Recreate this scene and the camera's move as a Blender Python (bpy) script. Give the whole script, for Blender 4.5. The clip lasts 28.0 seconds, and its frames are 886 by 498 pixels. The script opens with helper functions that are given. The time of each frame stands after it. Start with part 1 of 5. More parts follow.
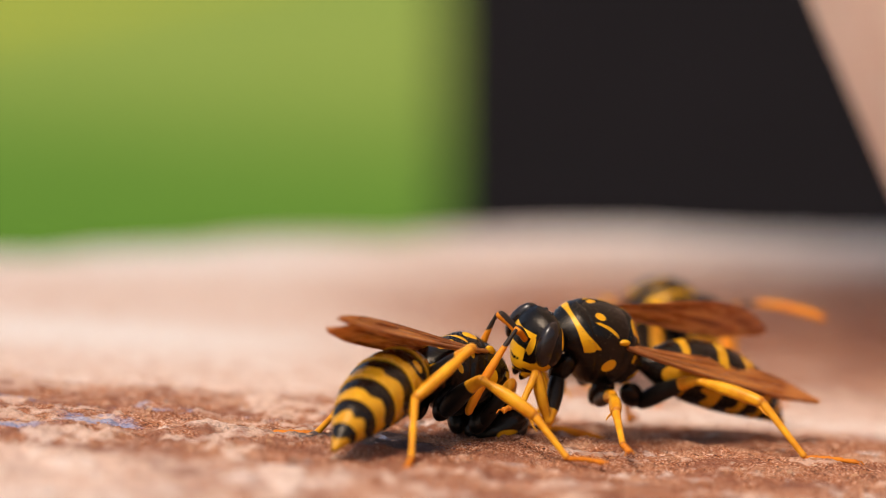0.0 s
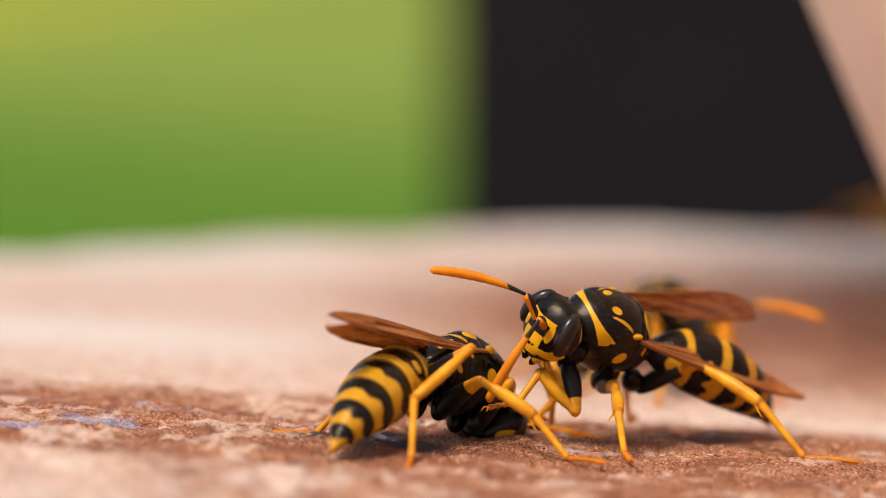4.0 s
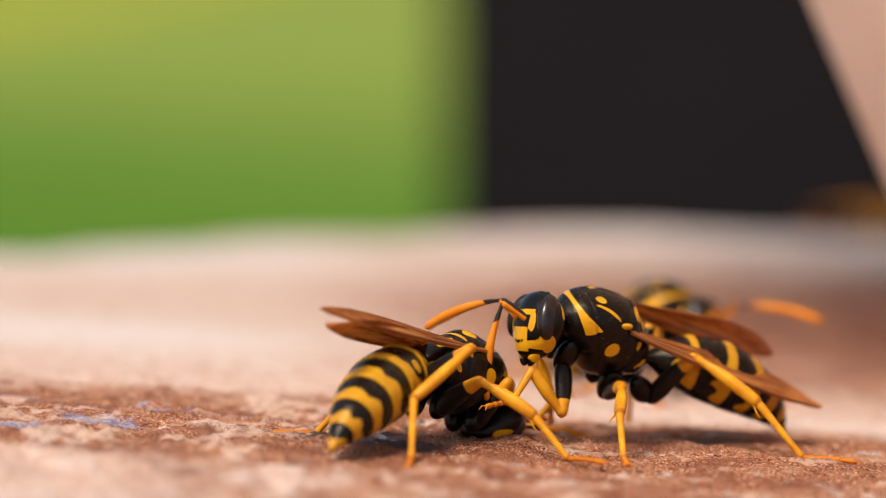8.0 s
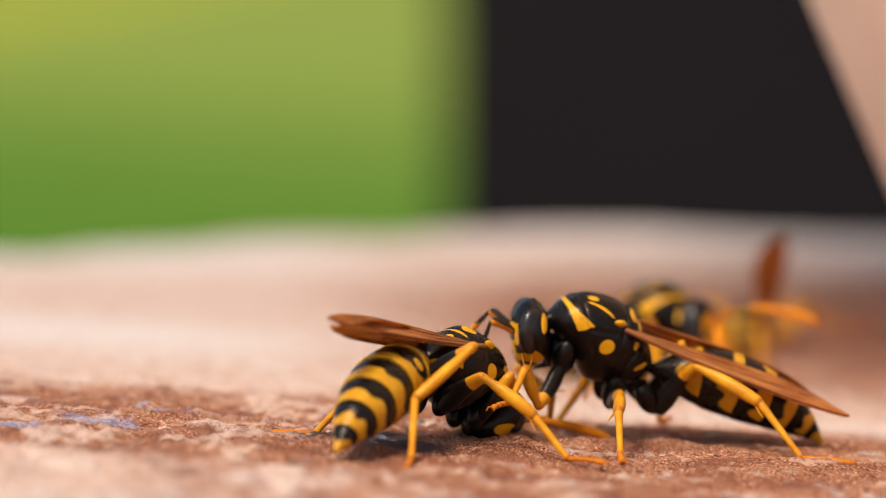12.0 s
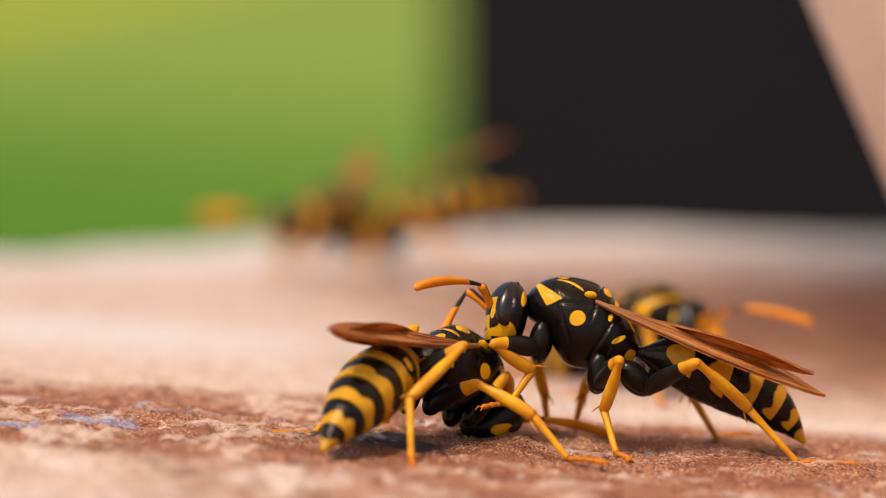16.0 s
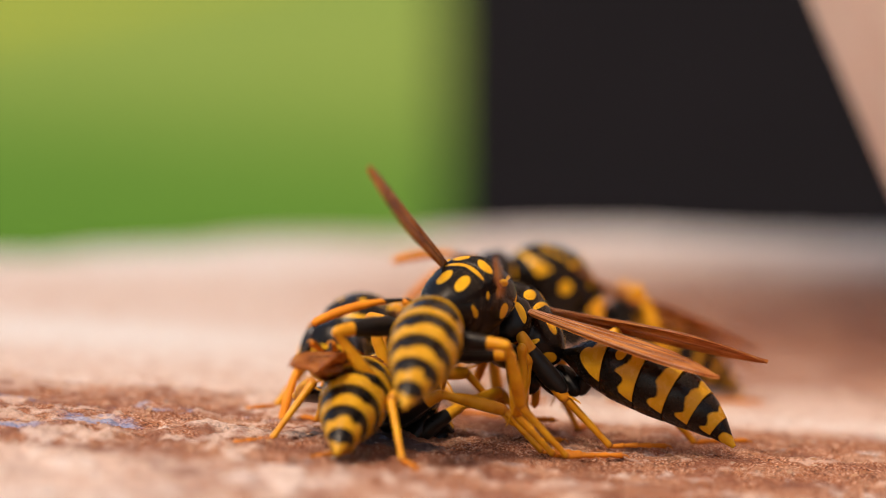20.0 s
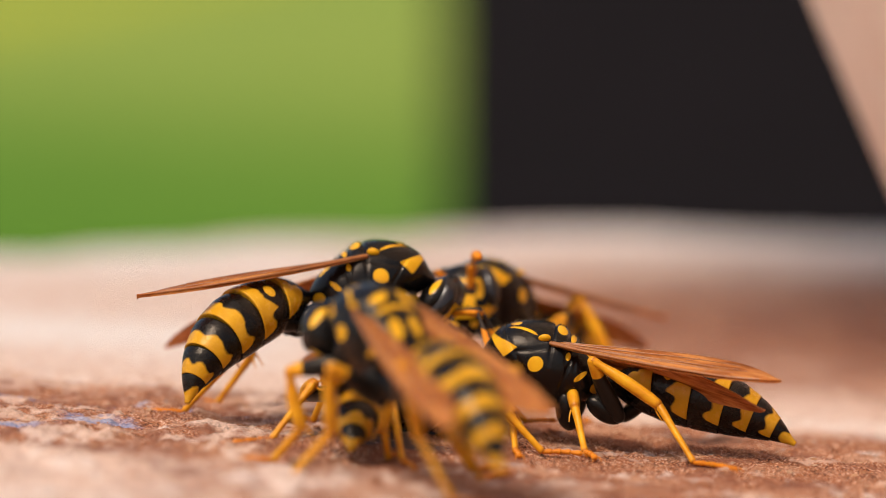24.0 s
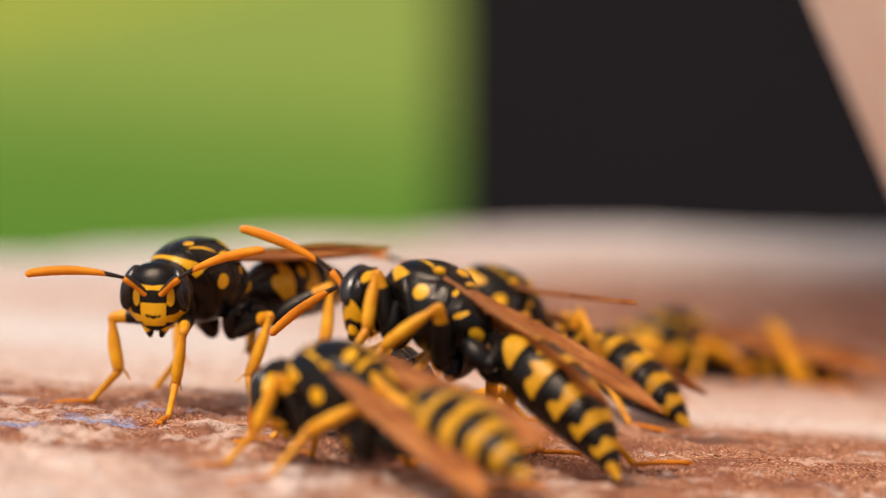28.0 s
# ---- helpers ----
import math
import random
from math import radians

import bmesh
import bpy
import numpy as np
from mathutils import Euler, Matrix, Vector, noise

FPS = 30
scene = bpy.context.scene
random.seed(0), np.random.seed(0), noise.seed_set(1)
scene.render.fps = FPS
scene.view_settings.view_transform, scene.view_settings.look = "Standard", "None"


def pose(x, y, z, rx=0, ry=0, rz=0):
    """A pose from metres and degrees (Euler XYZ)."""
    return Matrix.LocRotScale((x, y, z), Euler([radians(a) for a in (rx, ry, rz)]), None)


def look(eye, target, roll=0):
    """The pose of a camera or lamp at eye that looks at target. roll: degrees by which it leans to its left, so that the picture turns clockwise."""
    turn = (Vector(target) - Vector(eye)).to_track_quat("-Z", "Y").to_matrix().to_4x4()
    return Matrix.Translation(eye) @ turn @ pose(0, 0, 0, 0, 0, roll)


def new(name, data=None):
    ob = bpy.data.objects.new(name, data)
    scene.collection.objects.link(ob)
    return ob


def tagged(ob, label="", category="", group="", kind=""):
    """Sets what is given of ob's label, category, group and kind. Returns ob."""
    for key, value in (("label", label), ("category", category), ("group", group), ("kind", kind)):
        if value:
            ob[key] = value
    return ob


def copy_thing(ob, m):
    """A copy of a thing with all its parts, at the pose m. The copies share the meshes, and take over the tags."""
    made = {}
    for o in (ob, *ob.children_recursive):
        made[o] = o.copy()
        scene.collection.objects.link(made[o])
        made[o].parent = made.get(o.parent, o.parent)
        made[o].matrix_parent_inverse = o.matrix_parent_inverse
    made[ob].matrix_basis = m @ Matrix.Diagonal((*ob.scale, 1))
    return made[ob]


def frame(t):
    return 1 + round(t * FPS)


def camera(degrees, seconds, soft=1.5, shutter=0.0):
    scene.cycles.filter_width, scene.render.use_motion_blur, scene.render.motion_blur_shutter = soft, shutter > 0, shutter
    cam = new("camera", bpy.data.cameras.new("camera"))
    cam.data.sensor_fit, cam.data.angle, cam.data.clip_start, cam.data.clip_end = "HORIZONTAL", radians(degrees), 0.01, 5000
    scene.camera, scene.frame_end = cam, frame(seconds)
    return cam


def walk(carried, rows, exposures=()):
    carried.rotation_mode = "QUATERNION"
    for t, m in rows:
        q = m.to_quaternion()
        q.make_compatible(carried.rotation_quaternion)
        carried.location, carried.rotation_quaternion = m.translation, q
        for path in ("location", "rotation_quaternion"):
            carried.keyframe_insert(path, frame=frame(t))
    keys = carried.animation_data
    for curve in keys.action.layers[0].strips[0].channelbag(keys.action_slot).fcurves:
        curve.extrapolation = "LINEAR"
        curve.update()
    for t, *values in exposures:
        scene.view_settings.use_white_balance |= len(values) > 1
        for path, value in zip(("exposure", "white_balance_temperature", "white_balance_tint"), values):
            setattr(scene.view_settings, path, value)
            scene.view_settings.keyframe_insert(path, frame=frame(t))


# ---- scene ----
MM = 0.001

# ---- camera: stands still on the slab, close to the wasps ----
cam = camera(12.0, 28.0, 0.75)
cam.data.dof.use_dof = True
cam.data.dof.focus_distance = 0.1935
cam.data.dof.aperture_fstop = 27.5
EYE = (0.0, -0.195, 0.02424)
AIM = (0.0, -0.195 + math.cos(radians(4.56)), 0.02424 - math.sin(radians(4.56)))
walk(cam, [(0.0, look(EYE, AIM)), (28.0, look(EYE, AIM))], [(0.0, 0.48, 7000, 13), (28.0, 0.48, 7000, 13)])

# ---- light: bright day, thin cloud ----
world = bpy.data.worlds.new("world")
scene.world = world
world.use_nodes = True
wn = world.node_tree.nodes
sky = wn.new("ShaderNodeTexSky")
sky.sky_type = "NISHITA"
sky.sun_disc = False
sky.sun_elevation = radians(58)
sky.sun_rotation = radians(-143)
sky.air_density = 1.0
sky.dust_density = 3.0
wn["Background"].inputs["Strength"].default_value = 0.11
world.node_tree.links.new(sky.outputs["Color"], wn["Background"].inputs["Color"])
sun_data = bpy.data.lights.new("sun", "SUN")
sun_data.energy = 1.9
sun_data.angle = radians(12)
sun_data.color = (1.0, 0.93, 0.84)
sun = new("sun", sun_data)
sun.matrix_world = look((-0.34, -0.46, 0.82), (0, 0, 0))


# ---- materials ----
def material(name, rough=0.5, metal=0.0):
    m = bpy.data.materials.new(name)
    m.use_nodes = True
    b = m.node_tree.nodes["Principled BSDF"]
    b.inputs["Roughness"].default_value = rough
    b.inputs["Metallic"].default_value = metal
    return m, m.node_tree.nodes, m.node_tree.links, b


def noise_node(n, l, scale, detail=4.0, rough=0.55, coords=None):
    t = n.new("ShaderNodeTexNoise")
    t.inputs["Scale"].default_value = scale
    t.inputs["Detail"].default_value = detail
    t.inputs["Roughness"].default_value = rough
    if coords is None:
        coords = n.new("ShaderNodeTexCoord").outputs["Object"]
    l.new(coords, t.inputs["Vector"])
    return t.outputs["Fac"]


def ramp(n, l, fac, stops):
    r = n.new("ShaderNodeValToRGB")
    e = r.color_ramp.elements
    while len(e) < len(stops):
        e.new(0.5)
    for k, (p, c) in enumerate(stops):
        e[k].position = p
        e[k].color = (*c, 1.0)
    l.new(fac, r.inputs["Fac"])
    return r.outputs["Color"]


def math_node(n, l, op, a, b=None):
    m = n.new("ShaderNodeMath")
    m.operation = op
    for k, v in enumerate((a, b)):
        if v is None:
            continue
        if isinstance(v, (int, float)):
            m.inputs[k].default_value = v
        else:
            l.new(v, m.inputs[k])
    return m.outputs[0]


def mixed(n, l, fac, a, b, blend="MIX"):
    m = n.new("ShaderNodeMix")
    m.data_type = "RGBA"
    m.blend_type = blend
    for sock, v in ((m.inputs[0], fac), (m.inputs[6], a), (m.inputs[7], b)):
        if isinstance(v, (int, float)):
            sock.default_value = v
        elif isinstance(v, tuple):
            sock.default_value = (*v, 1.0)
        else:
            l.new(v, sock)
    return m.outputs[2]


def bump(n, l, b, height, strength, distance):
    t = n.new("ShaderNodeBump")
    t.inputs["Strength"].default_value = strength
    t.inputs["Distance"].default_value = distance
    l.new(height, t.inputs["Height"])
    l.new(t.outputs["Normal"], b.inputs["Normal"])


def cuticle(name, yellow, yellow2, black, rough, pits):
    """Insect shell: black with yellow marks where the marking field is above zero."""
    m, n, l, b = material(name, rough)
    at = n.new("ShaderNodeAttribute")
    at.attribute_name = "marking"
    wob = noise_node(n, l, 1500, 3)
    f = math_node(n, l, "ADD", at.outputs["Fac"], math_node(n, l, "MULTIPLY", math_node(n, l, "SUBTRACT", wob, 0.5), 0.32))
    f = math_node(n, l, "ADD", math_node(n, l, "MULTIPLY", f, 9.0), 0.5)
    f.node.use_clamp = True
    tone = noise_node(n, l, 900, 3)
    y = ramp(n, l, tone, [(0.3, yellow2), (0.7, yellow)])
    k = ramp(n, l, tone, [(0.3, black), (0.75, tuple(c * 1.8 for c in black))])
    jt = n.new("ShaderNodeAttribute")
    jt.attribute_name = "joint"
    y = mixed(n, l, jt.outputs["Fac"], y, (0.34, 0.085, 0.012))
    l.new(mixed(n, l, f, k, y), b.inputs["Base Color"])
    l.new(math_node(n, l, "ADD", math_node(n, l, "MULTIPLY", noise_node(n, l, 2600, 4, 0.7), 0.30), rough - 0.13), b.inputs["Roughness"])
    b.inputs["Specular IOR Level"].default_value = 0.28
    b.inputs["Specular Tint"].default_value = (1.0, 0.86, 0.72, 1.0)
    bump(n, l, b, noise_node(n, l, pits, 4, 0.6), 0.45, 0.00006)
    return m


M_BODY = cuticle("thorax_shell", (0.80, 0.415, 0.016), (0.68, 0.31, 0.010), (0.0035, 0.003, 0.0028), 0.17, 6500)
M_ABD = cuticle("abdomen_shell", (0.66, 0.335, 0.020), (0.52, 0.235, 0.010), (0.0045, 0.0035, 0.003), 0.24, 6000)
M_LEG = cuticle("leg_shell", (0.80, 0.37, 0.018), (0.58, 0.20, 0.010), (0.006, 0.005, 0.0045), 0.30, 5000)
M_FOOT = cuticle("foot_shell", (0.66, 0.21, 0.012), (0.50, 0.14, 0.010), (0.03, 0.015, 0.01), 0.45, 5000)
M_ANT = cuticle("antenna_shell", (0.80, 0.27, 0.012), (0.66, 0.18, 0.008), (0.018, 0.012, 0.010), 0.5, 7000)


def plain(name, base, rough, spec=0.5):
    m, n, l, b = material(name, rough)
    tone = noise_node(n, l, 1800, 3)
    l.new(ramp(n, l, tone, [(0.3, tuple(c * 0.75 for c in base)), (0.7, base)]), b.inputs["Base Color"])
    b.inputs["Specular IOR Level"].default_value = spec
    return m


M_EYE = plain("compound_eye", (0.016, 0.010, 0.008), 0.24, 0.45)
M_VEIN = plain("wing_vein", (0.34, 0.115, 0.028), 0.3)
M_HAIR = plain("body_hair", (0.14, 0.09, 0.04), 0.5)
M_JAW = plain("jaw", (0.03, 0.018, 0.012), 0.3)


def wing_material():
    m, n, l, b = material("amber_wing", 0.27)
    b.inputs["Specular IOR Level"].default_value = 0.5
    c = n.new("ShaderNodeTexCoord").outputs["Object"]
    st = n.new("ShaderNodeMapping")
    st.inputs["Scale"].default_value = (0.22, 1.6, 1.0)
    l.new(c, st.inputs["Vector"])
    streak = noise_node(n, l, 1700, 4, 0.6, st.outputs["Vector"])
    base = ramp(n, l, streak, [(0.34, (0.20, 0.050, 0.012)), (0.47, (0.48, 0.150, 0.032)), (0.60, (0.74, 0.31, 0.085))])
    l.new(base, b.inputs["Base Color"])
    bump(n, l, b, streak, 0.6, 0.00010)
    tr = n.new("ShaderNodeBsdfTranslucent")
    l.new(base, tr.inputs["Color"])
    cl = n.new("ShaderNodeBsdfTransparent")
    cl.inputs["Color"].default_value = (0.86, 0.60, 0.36, 1)
    m1, m2 = n.new("ShaderNodeMixShader"), n.new("ShaderNodeMixShader")
    m1.inputs[0].default_value, m2.inputs[0].default_value = 0.3, 0.15
    l.new(b.outputs[0], m1.inputs[1])
    l.new(tr.outputs[0], m1.inputs[2])
    l.new(m1.outputs[0], m2.inputs[1])
    l.new(cl.outputs[0], m2.inputs[2])
    l.new(m2.outputs[0], n["Material Output"].inputs["Surface"])
    return m


M_WING = wing_material()


def stone_material():
    """Weathered terracotta-coloured slab: pale crust, rusty bare patches, dark stains with painted wasp shade, bluish
    paint stains.
    """
    m, n, l, b = material("weathered_slab", 0.8)
    at = n.new("ShaderNodeAttribute")
    at.attribute_name = "rust"
    dk = n.new("ShaderNodeAttribute")
    dk.attribute_name = "stain_shade"
    fine = noise_node(n, l, 7500, 4, 0.68)
    mid = noise_node(n, l, 900, 6, 0.66)
    patch = noise_node(n, l, 260, 5, 0.6)
    big = noise_node(n, l, 45, 4, 0.55)
    pale = ramp(n, l, mid, [(0.32, (0.50, 0.28, 0.18)), (0.46, (0.77, 0.55, 0.43)), (0.66, (0.85, 0.73, 0.65))])
    pale = mixed(n, l, ramp(n, l, fine, [(0.34, (0.5, 0.5, 0.5)), (0.42, (0.0, 0.0, 0.0))]), pale, (0.40, 0.19, 0.11))
    rust = ramp(n, l, fine, [(0.38, (0.035, 0.012, 0.008)), (0.46, (0.29, 0.084, 0.027)), (0.54, (0.48, 0.168, 0.060)), (0.62, (0.80, 0.55, 0.41))])
    rust = mixed(n, l, ramp(n, l, patch, [(0.40, (0.75, 0.75, 0.75)), (0.52, (0.0, 0.0, 0.0)), (0.64, (0.0, 0.0, 0.0))]), rust, (0.24, 0.076, 0.036))
    rust = mixed(n, l, ramp(n, l, patch, [(0.54, (0.0, 0.0, 0.0)), (0.66, (0.6, 0.6, 0.6))]), rust, (0.60, 0.33, 0.20))
    f = math_node(n, l, "ADD", at.outputs["Fac"], math_node(n, l, "MULTIPLY", math_node(n, l, "SUBTRACT", mid, 0.5), 1.7))
    f = math_node(n, l, "ADD", f, math_node(n, l, "MULTIPLY", math_node(n, l, "SUBTRACT", fine, 0.5), 0.8))
    f = math_node(n, l, "ADD", math_node(n, l, "MULTIPLY", math_node(n, l, "SUBTRACT", f, 0.5), 2.6), 0.5)
    f.node.use_clamp = True
    col = mixed(n, l, f, pale, rust)
    wh = n.new("ShaderNodeAttribute")
    wh.attribute_name = "white"
    w = math_node(n, l, "ADD", wh.outputs["Fac"], math_node(n, l, "MULTIPLY", math_node(n, l, "SUBTRACT", mid, 0.5), 1.4))
    w = math_node(n, l, "MULTIPLY", math_node(n, l, "SUBTRACT", w, 0.2), 1.3)
    w.node.use_clamp = True
    col = mixed(n, l, math_node(n, l, "MULTIPLY", w, 0.95), col, ramp(n, l, fine, [(0.36, (0.66, 0.50, 0.40)), (0.52, (0.94, 0.87, 0.81))]))
    # dark stains, and the shade painted under and behind the wasps
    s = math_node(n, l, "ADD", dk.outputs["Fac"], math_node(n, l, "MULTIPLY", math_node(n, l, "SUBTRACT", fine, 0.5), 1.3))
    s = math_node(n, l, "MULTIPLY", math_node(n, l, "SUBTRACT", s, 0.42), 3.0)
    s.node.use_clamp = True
    stain_shade = ramp(n, l, big, [(0.35, (0.022, 0.018, 0.020)), (0.65, (0.06, 0.056, 0.070))])
    col = mixed(n, l, math_node(n, l, "MULTIPLY", s, 0.85), col, stain_shade)
    bl = n.new("ShaderNodeAttribute")
    bl.attribute_name = "paint"
    q = math_node(n, l, "ADD", bl.outputs["Fac"], math_node(n, l, "MULTIPLY", math_node(n, l, "SUBTRACT", mid, 0.5), 1.6))
    q = math_node(n, l, "MULTIPLY", math_node(n, l, "SUBTRACT", q, 0.34), 3.0)
    q.node.use_clamp = True
    col = mixed(n, l, math_node(n, l, "MULTIPLY", q, 0.8), col, ramp(n, l, fine, [(0.3, (0.14, 0.20, 0.40)), (0.7, (0.42, 0.48, 0.66))]))
    l.new(col, b.inputs["Base Color"])
    l.new(ramp(n, l, mid, [(0.3, (0.62, 0.62, 0.62)), (0.7, (0.92, 0.92, 0.92))]), b.inputs["Roughness"])
    h = math_node(n, l, "ADD", fine, math_node(n, l, "MULTIPLY", mid, 0.8))
    bump(n, l, b, h, 1.0, 0.00015)
    return m


def simple_ground(name, stops, scale, rough, bump_d=0.0):
    m, n, l, b = material(name, rough)
    b.inputs["Specular IOR Level"].default_value = 0.15
    c = n.new("ShaderNodeTexCoord").outputs["Object"]
    big = noise_node(n, l, scale, 6, 0.6, c)
    fine = noise_node(n, l, scale * 14, 5, 0.6, c)
    f = math_node(n, l, "ADD", math_node(n, l, "MULTIPLY", big, 0.75), math_node(n, l, "MULTIPLY", fine, 0.25))
    l.new(ramp(n, l, f, stops), b.inputs["Base Color"])
    if bump_d:
        bump(n, l, b, fine, 0.6, bump_d)
    return m


def lawn_material():
    m, n, l, b = material("lawn", 0.95)
    b.inputs["Specular IOR Level"].default_value = 0.0
    c = n.new("ShaderNodeTexCoord").outputs["Object"]
    at = n.new("ShaderNodeAttribute")
    at.attribute_name = "meadow"
    dry = n.new("ShaderNodeAttribute")
    dry.attribute_name = "dry"
    fine = noise_node(n, l, 9.0, 6, 0.65, c)
    mow = ramp(n, l, fine, [(0.3, (0.060, 0.15, 0.018)), (0.7, (0.11, 0.24, 0.034))])
    mead = ramp(n, l, fine, [(0.3, (0.18, 0.25, 0.045)), (0.7, (0.27, 0.35, 0.08))])
    yel = ramp(n, l, fine, [(0.3, (0.36, 0.33, 0.02)), (0.7, (0.50, 0.46, 0.04))])
    col = mixed(n, l, at.outputs["Fac"], mow, mead)
    col = mixed(n, l, dry.outputs["Fac"], col, yel)
    l.new(col, b.inputs["Base Color"])
    bump(n, l, b, fine, 0.5, 0.02)
    return m


def grit_material():
    m, n, l, b = material("grit", 0.85)
    geo = n.new("ShaderNodeNewGeometry")
    r = ramp(n, l, geo.outputs["Random Per Island"], [(0.0, (0.30, 0.10, 0.04)), (0.3, (0.46, 0.18, 0.07)), (0.5, (0.62, 0.36, 0.20)), (0.72, (0.80, 0.66, 0.54)), (0.86, (0.10, 0.07, 0.07)), (1.0, (0.40, 0.42, 0.48))])
    l.new(mixed(n, l, noise_node(n, l, 3000, 3), r, (0.45, 0.24, 0.13)), b.inputs["Base Color"])
    return m


M_GRIT = grit_material()
M_STONE = stone_material()
M_LAWN = lawn_material()
M_POT = simple_ground("pale_clay", [(0.3, (0.80, 0.57, 0.45)), (0.6, (0.91, 0.72, 0.60)), (0.8, (0.94, 0.81, 0.72))], 22, 0.85, 0.0006)
M_BLACK = simple_ground("black_paint", [(0.3, (0.009, 0.0065, 0.008)), (0.7, (0.014, 0.010, 0.0125))], 3, 0.6, 0.001)
M_BRICK = simple_ground("brick", [(0.3, (0.24, 0.09, 0.05)), (0.7, (0.42, 0.19, 0.12))], 14, 0.9, 0.001)
M_MORTAR = simple_ground("mortar", [(0.3, (0.34, 0.31, 0.27)), (0.7, (0.5, 0.46, 0.4))], 20, 0.95, 0.001)
M_BLADE = simple_ground("grass_blade", [(0.3, (0.05, 0.14, 0.016)), (0.7, (0.14, 0.30, 0.04))], 5, 0.6)


# ---- mesh helpers ----
def mesh_of(name, verts, faces, mat, fields=None, smooth=True):
    me = bpy.data.meshes.new(name)
    me.from_pydata([tuple(v) for v in verts], [], faces)
    me.materials.append(mat)
    if smooth:
        me.shade_smooth()
    for key, values in (fields or {}).items():
        a = me.attributes.new(key, "FLOAT", "POINT")
        a.data.foreach_set("value", np.asarray(values, dtype=np.float32))
    me.update()
    return me


def part(name, me, parent, label="", at=None):
    ob = new(name, me)
    ob.parent = parent
    if at is not None:
        ob.matrix_basis = at
    return tagged(ob, label)


def loft(rings, n, ends=(True, True)):
    """Rings are functions of the angle that give a point in millimetres; closed with fans."""
    verts, faces = [], []
    for r in rings:
        for k in range(n):
            p = r(2 * math.pi * k / n)
            verts.append((p[0] * MM, p[1] * MM, p[2] * MM))
    for i in range(len(rings) - 1):
        for k in range(n):
            j = (k + 1) % n
            faces.append((i * n + k, i * n + j, i * n + n + j, i * n + n + k))
    for end, base, flip in ((ends[0], 0, True), (ends[1], (len(rings) - 1) * n, False)):
        if end:
            c = np.mean(verts[base:base + n], axis=0)
            verts.append(tuple(c))
            for k in range(n):
                tri = (base + k, base + (k + 1) % n, len(verts) - 1)
                faces.append(tri[::-1] if flip else tri)
    return verts, faces


def ring_x(x, cz, hw, hh, power=2.0):
    """An oval across the x axis; angle 0 is the top, turning towards +y."""
    def at(a):
        s, c = math.sin(a), math.cos(a)
        e = 2.0 / power
        return (x, math.copysign(abs(s) ** e, s) * hw, cz + math.copysign(abs(c) ** e, c) * hh)
    return at


def rod(stations, n=12, bend=0.0):
    """Limb piece along +x from stations (x, radius y, radius z); bend lifts the middle."""
    stations = [(x, *smooth_table(stations, x)) for x in sorted({s[0] for s in stations} | set(np.linspace(stations[0][0], stations[-1][0], 26)))]
    stations = [(x, max(a, 0.02), max(b, 0.02)) for x, a, b in stations]
    length = stations[-1][0]
    return loft([ring_x(x, bend * math.sin(math.pi * min(max(x / length, 0), 1)), ry, rz) for x, ry, rz in stations], n)


def smooth_table(table, x):
    """Smooth value between rows (x, a, b, ...)."""
    xs = [r[0] for r in table]
    k = min(max(np.searchsorted(xs, x) - 1, 0), len(xs) - 2)
    out = []
    for c in range(1, len(table[0])):
        p0, p1, p2, p3 = (table[min(max(k + d, 0), len(xs) - 1)][c] for d in (-1, 0, 1, 2))
        h = xs[k + 1] - xs[k]
        m1 = (p2 - p0) / max(xs[k + 1] - xs[max(k - 1, 0)], 1e-6) * h
        m2 = (p3 - p1) / max(xs[min(k + 2, len(xs) - 1)] - xs[k], 1e-6) * h
        u = (x - xs[k]) / h
        out.append((2 * u**3 - 3 * u**2 + 1) * p1 + (u**3 - 2 * u**2 + u) * m1 + (3 * u**2 - 2 * u**3) * p2 + (u**3 - u**2) * m2)
    return out


# ---- setting ----
def value_noise(x, y, seed):
    """Smooth noise on arrays, about -1 to 1."""
    xi, yi = np.floor(x).astype(np.int64), np.floor(y).astype(np.int64)
    fx, fy = x - xi, y - yi
    fx, fy = fx * fx * (3 - 2 * fx), fy * fy * (3 - 2 * fy)

    def h(a, b):
        v = (a * 374761393 + b * 668265263 + seed * 982451653) & 0x7FFFFFFF
        v = ((v ^ (v >> 13)) * 1274126177) & 0x7FFFFFFF
        return ((v ^ (v >> 16)) & 0xFFFF) / 32767.5 - 1.0
    top = h(xi, yi) * (1 - fx) + h(xi + 1, yi) * fx
    low = h(xi, yi + 1) * (1 - fx) + h(xi + 1, yi + 1) * fx
    return top * (1 - fy) + low * fy


def fractal(x, y, scale, octaves, seed, gain=0.5):
    out, amp, tot = 0.0, 1.0, 0.0
    for o in range(octaves):
        out = out + amp * value_noise(x * scale * 2**o, y * scale * 2**o, seed + o)
        tot += amp
        amp *= gain
    return out / tot


def slab_tilt(x, y):
    """The slab leans down to the right in front; millimetres."""
    return -0.065 * x * np.clip((90 - y) / 60, 0, 1)


